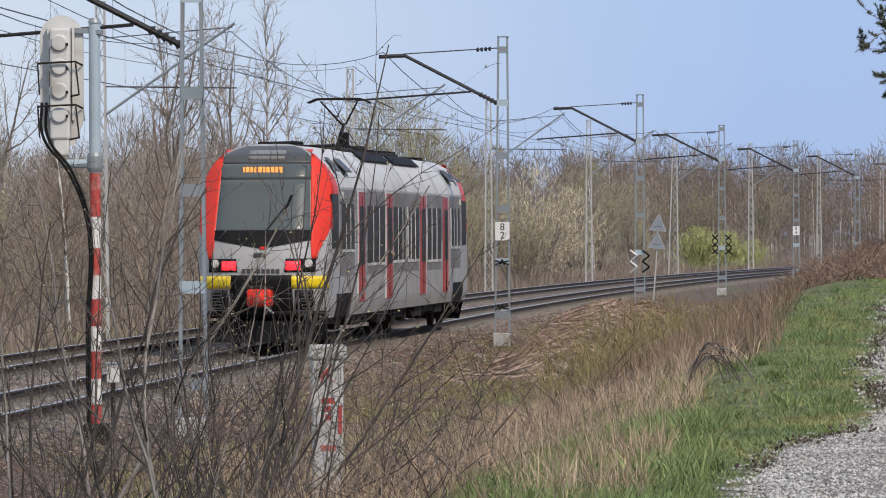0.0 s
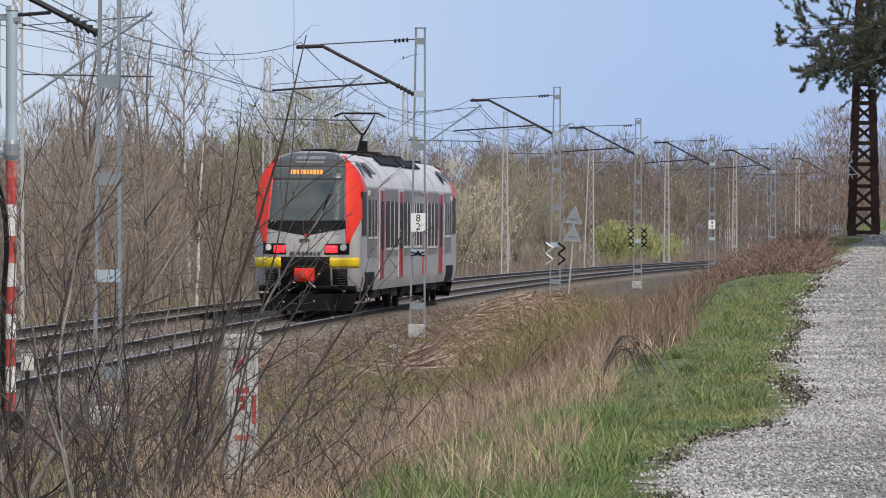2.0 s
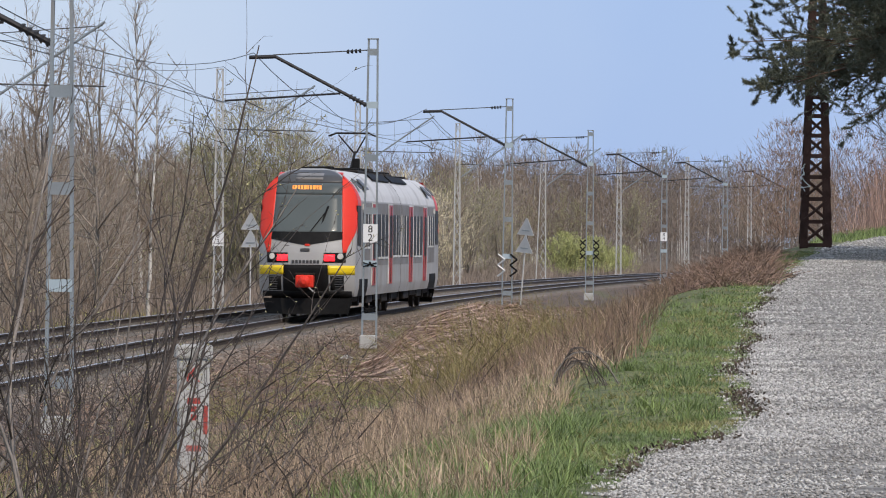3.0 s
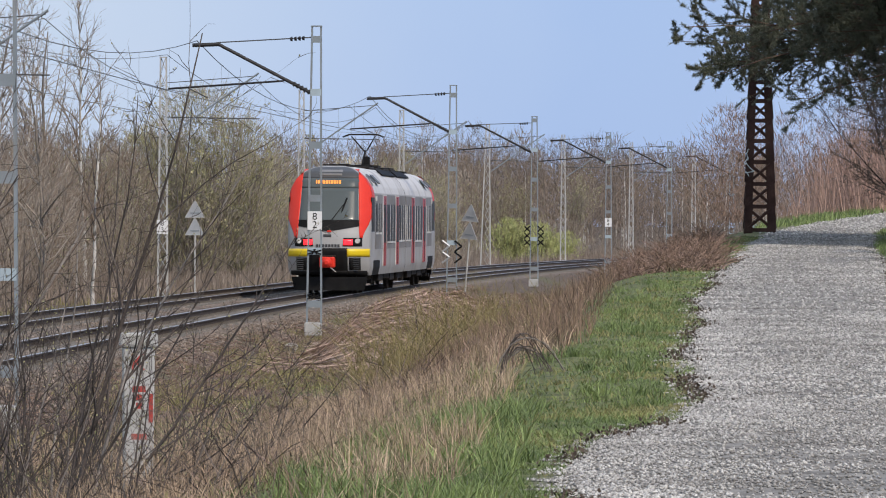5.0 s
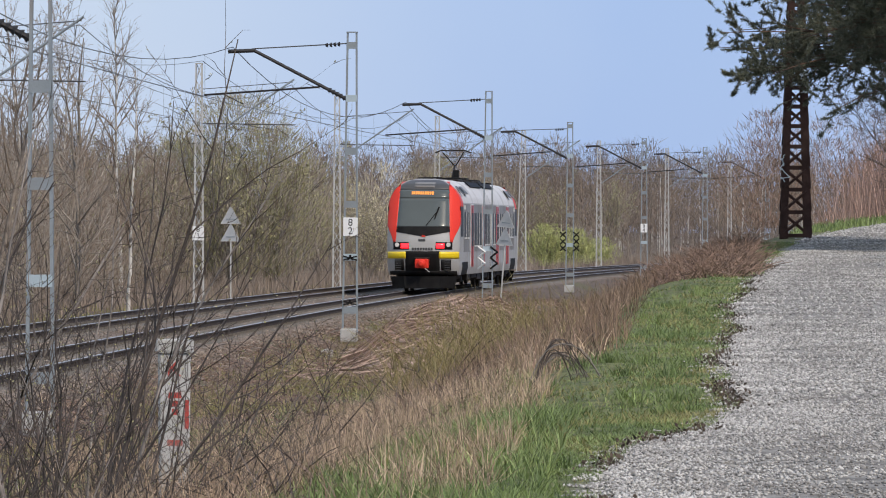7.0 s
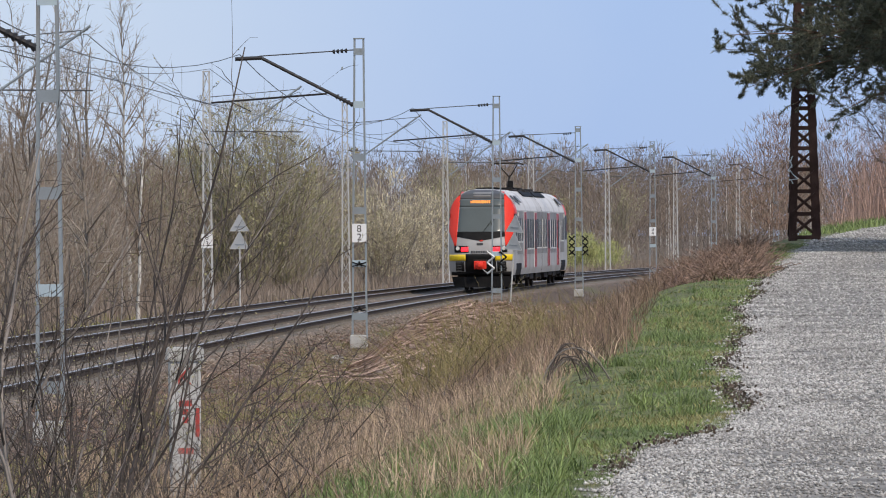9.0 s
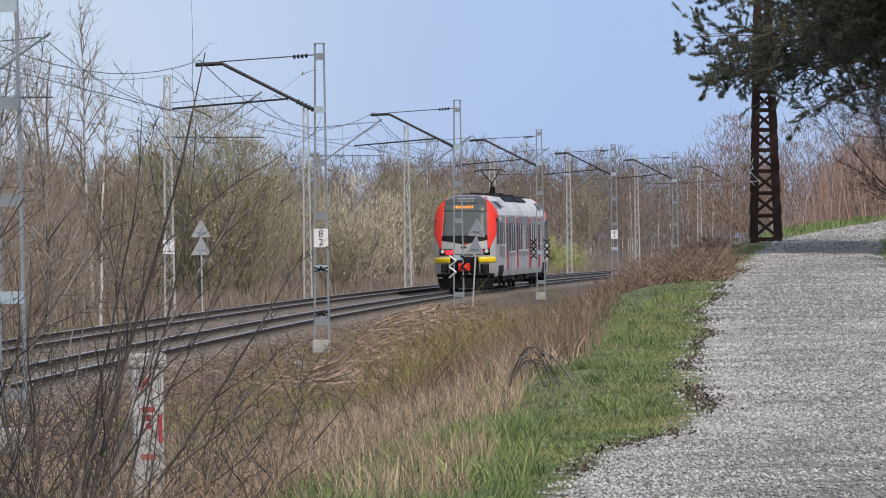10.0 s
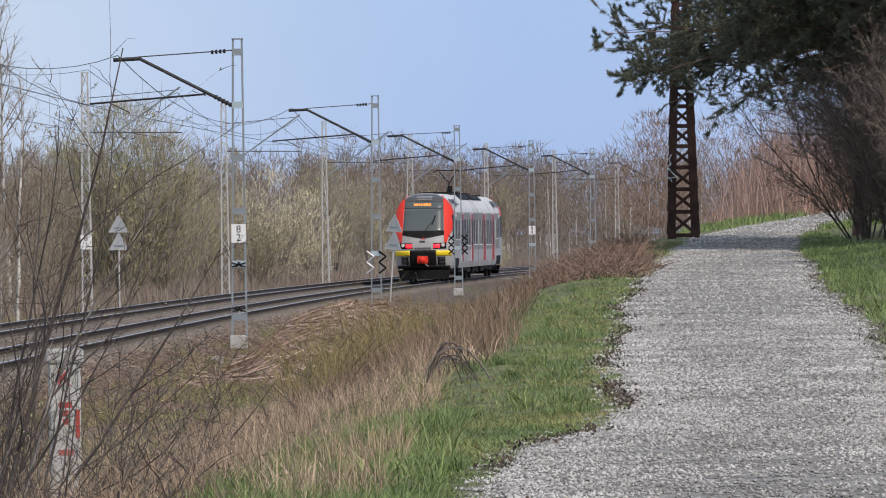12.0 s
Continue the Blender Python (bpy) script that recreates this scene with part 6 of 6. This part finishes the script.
    while len(pts) < 5000:
        x, y = rg.uniform(14.6, 21), rg.uniform(170, 204)
        u = x - track_x(y)
        if path_left(y) - 3.2 < u < path_left(y) + 0.1 or path_right(y) < u < path_right(y) + 3:
            pts.append((x, y, ground_at(x, y) - 0.01))
    field("verge_grass", "bright grass patch where the path bends", "grass", np.array(pts), (0.1, 0.3), (0.02, 0.04), (0.2, 0.8), 26)
    # reed stand on the rise
    pts = []
    while len(pts) < 27000:
        x, y = rg.uniform(15.5, 34), rg.uniform(196, 240)
        u = x - track_x(y)
        if path_left(y) - 0.2 < u < path_right(y) + 0.2 or x < 17.0 + 2 * rg.random() + (y - 188) * 0.07:
            continue
        pts.append((x, y, ground_at(x, y) - 0.02))
    field("reed_stand", "stand of tall pinkish brown dead reeds", "reed", np.array(pts), (1.0, 4.3), (0.012, 0.028), (0.03, 0.5), 18, "reeds")
    # meadow beyond the tracks
    field("dry_meadow", "dull brown dry meadow grass beyond the tracks", "straw_far", land_points(rg, 48000, -24, -7.2, 95, 480, 0.85, 0.1, 19.0, 1.3), (0.25, 1.15), (0.015, 0.04), (0.05, 0.7), 19)
    field("meadow_grass", "olive grass strip beyond the tracks", "grass_olive", land_points(rg, 9000, -12, -6.9, 95, 320, 1.0, 0.2, 20.0, 1.3), (0.12, 0.3), (0.02, 0.04), (0.2, 0.8), 20)


near_side_growth()


def arching_bramble(x, y):
    """A clump of canes that rise and bow over to the ground."""
    rng = random.Random(88)
    rg = np.random.default_rng(88)
    b = empty("arching_bramble", pose(x, y, ground_at(x, y)), "grey-brown bramble canes arching over the grass verge", "bramble")
    twigs = []
    for i in range(11):
        span, top = rng.uniform(0.3, 0.75), rng.uniform(0.22, 0.40)
        a = rng.uniform(-0.5, 0.5)
        pts = [Vector((span * (t - 0.25) * math.cos(a), span * t * math.sin(a), top * 4 * t * (1 - t) * (1.15 - 0.3 * t) + rng.gauss(0, 0.008))) for t in [k / 9 for k in range(10)]]
        cu = bpy.data.curves.new("cane", "CURVE")
        cu.dimensions, cu.bevel_depth, cu.bevel_resolution = "3D", 0.006, 1
        sp = cu.splines.new("POLY")
        sp.points.add(len(pts) - 1)
        for k, (point, p) in enumerate(zip(sp.points, pts)):
            point.co, point.radius = (*p, 1.0), 1.2 - 0.07 * k
            if k > 3:
                twigs.append((p, p + Vector((rng.gauss(0.02, 0.05), rng.gauss(0, 0.05), -rng.uniform(0.03, 0.12))), 0.003, 0.0015, 1))
        cu.materials.append(M["stem_pale" if i % 3 == 0 else "twig_dark"])
        new("cane", cu).parent = b
    V, F = seg_arrays(twigs, rg, 0.0)
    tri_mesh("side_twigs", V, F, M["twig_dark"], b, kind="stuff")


arching_bramble(2.2, 50.8)


def tall_weed(x, y, h, seed):
    """A single dead stalk with a few short side shoots."""
    rng = random.Random(seed)
    o = dict(steps=(9, 3), wander=(0.04, 0.1), rise=(0.03, 0.1), bare=(0.3,), kids=(1.2,), spread=(0.5,), ratio=(0.22,), thin=0.007)
    w = empty("weed_stalk", pose(x, y, ground_at(x, y)), "tall dark dead weed stalk above the slope", "weed", "tall weed stalks")
    segs = grow(rng, (0, 0, -0.1), (rng.uniform(-0.12, 0.02), 0, 1), h, 0.018, 0, o, [])
    rg = np.random.default_rng(seed)
    for name, level in (("stalk", 0), ("side_shoots", 1)):
        V, F = seg_arrays([q for q in segs if q[4] == level], rg, 0.001)
        tri_mesh(name, V, F, M["twig_dark"], w, kind="stuff" if level else "")


tall_weed(3.3, 117.0, 1.75, 601)
tall_weed(3.05, 119.0, 1.2, 602)
tall_weed(4.0, 117.0, 1.35, 603)


def pine(x, y, h, seed):
    rng = random.Random(seed)
    rg = np.random.default_rng(seed)
    t = empty("pine_tree", pose(x, y, ground_at(x, y)), "dark green pine with drooping branches over the path", "tree")
    trunk = [(Vector((0.05 * math.sin(i), 0, h * i / 10)), Vector((0.05 * math.sin(i + 1), 0, h * (i + 1) / 10)), 0.17 * (1 - i / 11), 0.17 * (1 - (i + 1) / 11), 0) for i in range(10)]
    V, F = seg_arrays(trunk, rg)
    tri_mesh("trunk", V, F, M["pine_bark"], t)
    o = dict(steps=(7, 4, 3), wander=(0.08, 0.14, 0.2), rise=(0.01, 0.05, 0.08), bare=(0.3, 0.2), kids=(2.3, 1.5), spread=(0.75, 0.7), ratio=(0.34, 0.45), thin=0.008)
    segs = []
    for i in range(84):
        z = (rng.uniform(0.42, 0.98) if i % 2 else rng.uniform(0.41, 0.75)) * h
        a = rng.uniform(0, 6.283) if i % 2 else math.pi + rng.uniform(-0.6, 0.6)
        ln = (rng.uniform(2.8, 4.9) if i % 2 else rng.uniform(3.4, 6.3)) * (1.15 - 0.5 * (z / h - 0.36))
        grow(rng, (0, 0, z), (math.cos(a), math.sin(a), rng.uniform(-0.12, 0.15)), ln, 0.045, 0, o, segs)
    V, F = seg_arrays(segs, rg)
    tri_mesh("branch_mass", V, F, M["pine_bark"], t, kind="stuff")
    tips = [s for s in segs if s[4] >= 1]
    P, D = [], []
    for s in tips:
        n = 34 if s[4] == 2 else 16
        d = (s[1] - s[0]).normalized()
        for _ in range(n):
            P.append(s[0].lerp(s[1], rng.random() ** 0.7))
            D.append((d * rng.uniform(0.2, 1.0) + Vector((rng.gauss(0, 0.6), rng.gauss(0, 0.6), rng.gauss(0.15, 0.6)))).normalized() * rng.uniform(0.06, 0.13))
    P, D = np.array(P), np.array(D)
    W = np.cross(D, rg.normal(size=D.shape))
    W /= np.linalg.norm(W, axis=1)[:, None]
    V = np.stack([P - W * 0.008, P + W * 0.008, P + D], 1).reshape(-1, 3)
    tri_mesh("needle_mass", V, np.arange(len(V)).reshape(-1, 3), M["needle"], t, kind="stuff")


pine(17.2, 150.0, 11.5, 301)
pine(19.4, 143.0, 10.5, 303)
pine(18.0, 136.0, 10.5, 307)
pine(19.6, 129.0, 10.5, 317)


FINE = dict(steps=(8, 5, 4, 2), wander=(0.08, 0.12, 0.17, 0.2), rise=(0.02, 0.03, 0.02, 0.02), bare=(0.15, 0.1, 0.0), kids=(1.9, 1.9, 1.6), spread=(0.55, 0.6, 0.7), ratio=(0.5, 0.5, 0.5), thin=0.0065)


def dark_thicket():
    """Fine-twigged leafless bushes that crowd over the path, and one tree that arches out of them."""
    # The four bushes nearer than y 120 are added out of view to shade the verge.
    for i, (x, y, h, n) in enumerate(((16.1, 134, 4.4, 14), (16.9, 131, 5.4, 15), (17.4, 138, 6.2, 15), (16.5, 142, 4.8, 14), (18.2, 146, 6.8, 14), (17.6, 127, 6.0, 14), (14.5, 95, 4.2, 10), (14.9, 102, 4.6, 10), (15.3, 109, 4.8, 10), (15.9, 118, 5.2, 12))):
        rng = random.Random(400 + i)
        b = plant("dark_thicket", "dense brown leafless thicket beside the path, nearer ones added for shade", "shrub", shrub(400 + i, h, n, 0.9, FINE, 0.0065), 400 + i, "twig_dark", "twig_thicket", None, group="thickets beside the path")
        V, F = puff_arrays([(0, 0, 0, h, 0.38 * h, True)], np.random.default_rng(500 + i), 5200, 0.75)
        tri_mesh("twig_haze", V, F, M["twig_thicket"], b, kind="stuff")
        b.matrix_basis = pose(x, y, ground_at(x, y), 0, 0, rng.uniform(0, 360))
    rng = random.Random(431)
    segs = []
    for k in range(20):
        grow(rng, (0, 0, 2.4 + 0.16 * k), (-1, rng.uniform(-0.7, 0.7), rng.uniform(-0.1, 0.5)), rng.uniform(2.4, 4.2), 0.03, 1, dict(FINE, rise=(0.02, 0.0, 0.0, -0.02)), segs)
    segs += [(Vector((0.03 * k, 0, 0.7 * k - 0.1)), Vector((0.03 * k + 0.03, 0, 0.7 * k + 0.6)), 0.09 - 0.008 * k, 0.082 - 0.008 * k, 0) for k in range(9)]
    t = plant("bare_tree", "leafless tree with fine twigs arching over the path", "tree", segs, 431, "twig_dark", "twig_thicket")
    t.matrix_basis = pose(17.6, 152.0, ground_at(17.6, 152.0))


dark_thicket()


# ---- loose stone ----
def stones(name, label, mat, pts, size, seed):
    rg = np.random.default_rng(seed)
    n = len(pts)
    oct_v = np.array([(1, 0, 0), (0, 1, 0), (-1, 0, 0), (0, -1, 0), (0, 0, 1), (0, 0, -0.6)], float)
    oct_f = np.array([(0, 1, 4), (1, 2, 4), (2, 3, 4), (3, 0, 4), (1, 0, 5), (2, 1, 5), (3, 2, 5), (0, 3, 5)])
    s = rg.uniform(size[0], size[1], (n, 1, 1)) * rg.uniform(0.6, 1.25, (n, 1, 3)) * np.array([1, 1, 0.7])
    a = rg.uniform(0, 6.283, n)
    ca, sa2 = np.cos(a)[:, None], np.sin(a)[:, None]
    v = oct_v[None] * s + rg.normal(0, 0.15, (n, 6, 3)) * s
    V = np.stack([v[..., 0] * ca - v[..., 1] * sa2, v[..., 0] * sa2 + v[..., 1] * ca, v[..., 2]], 2) + np.asarray(pts)[:, None, :]
    F = oct_f[None] + (np.arange(n) * 6)[:, None, None]
    tri_mesh(name, V.reshape(-1, 3), F.reshape(-1, 3), M[mat], kind="stuff", label=label, category="stones")


def loose_stone():
    rg = np.random.default_rng(77)
    for y0, y1, n, size in ((29, 44, 34000, (0.006, 0.019)), (44, 70, 28000, (0.008, 0.022)), (70, 140, 18000, (0.012, 0.028)), (140, 218, 5000, (0.025, 0.05))):
        pts = []
        while len(pts) < n:
            y = rg.uniform(y0, y1)
            a, b = path_left(y), path_right(y)
            u = rg.uniform(a - 0.25, b + 0.25)
            if noise.noise((u * 6, y * 5, 7.0)) * 0.35 + min(u - a, b - u) < -0.03 or noise.noise((u * 1.6, y * 0.9, 3.0)) < -0.25 + rg.uniform(-0.5, 0.2) or rg.random() < 0.6 * smooth(0.25, 0.9, min(u - a, b - u)) * (0.7 + noise.noise((u * 0.5, y * 0.12, 9.0))):
                continue
            pts.append((track_x(y) + u, y, land(u, y) + (0.025 if min(u - a, b - u) > 0.1 else 0.008)))
        stones("path_gravel", "loose pale grey gravel on the path", "gravel", np.array(pts), size, int(y0))
    pts = land_points(rg, 18000, -6.9, 2.4, 56, 230, near=1.5)
    pts = np.array([p for p in pts if min(abs(p[0] - track_x(p[1]) - o) for o in (0.75, -0.75, FAR + 0.75, FAR - 0.75)) > 0.12])
    pts[:, 2] += 0.032
    shoulder = land_points(rg, 9000, 1.0, 3.4, 90, 230, near=1.3)
    shoulder[:, 2] += 0.012
    pts = np.concatenate([pts, shoulder])
    stones("track_ballast", "coarse brown-grey ballast between and beside the rails", "ballast", pts, (0.025, 0.055), 5)


loose_stone()


def leaf_litter():
    """Brown dead leaves blown along the edges of the path."""
    rg = np.random.default_rng(123)
    pts = []
    while len(pts) < 11000:
        y = 30 + 90 * rg.random() ** 1.4
        left = rg.random() < 0.6
        u = path_left(y) + rg.normal(0.07, 0.09) if left else path_right(y) + rg.normal(0.12, 0.28)
        if noise.noise((u * 0.8, y * 0.35, 55.0)) < rg.uniform(-0.1, 0.3):
            continue
        pts.append((track_x(y) + u, y, land(u, y) + 0.012))
    V, F = flakes(np.array(pts), 0.036, rg)
    V[:, 2] = np.maximum(V[:, 2], np.repeat(np.array(pts)[:, 2], 4) - 0.004)
    tri_mesh("leaf_litter", V, F, M["litter"], kind="stuff", label="dark brown dead leaves along the path's edge", category="leaves")


M["litter"] = material("dead_leaves", (0.045, 0.034, 0.027), (0.12, 0.088, 0.066), 3.0, 0.85, per_piece=0.4)
leaf_litter()


def motions():
    """The train draws away along the nearer track, slowing a little."""
    rows = []
    for i in range(25):
        t = i * 0.5
        y = 121.0 + 14.5 * t - 0.096 * t * t + 2.2 * math.sin(math.pi * t / 12)
        a, b = beside(y, 0.0), beside(y + 33.6, 0.0)
        extra = 0.8 * max(0.0, 1 - t / 5)
        turn_z = -math.degrees(math.atan2(b.x - a.x, b.y - a.y)) - extra
        rows.append((t, pose(a.x - 16.9 * math.sin(radians(extra)), a.y, 0.0, 0, 0, turn_z)))
    walk(train, rows)
    for ob, y, way in WHEELSETS:
        turns = []
        for k in range(361):
            t = k / FPS
            run = 14.5 * t - 0.096 * t * t
            turns.append((t, pose(0, y, 0.43, -way * math.degrees(run / 0.43))))
        walk(ob, turns)


motions()
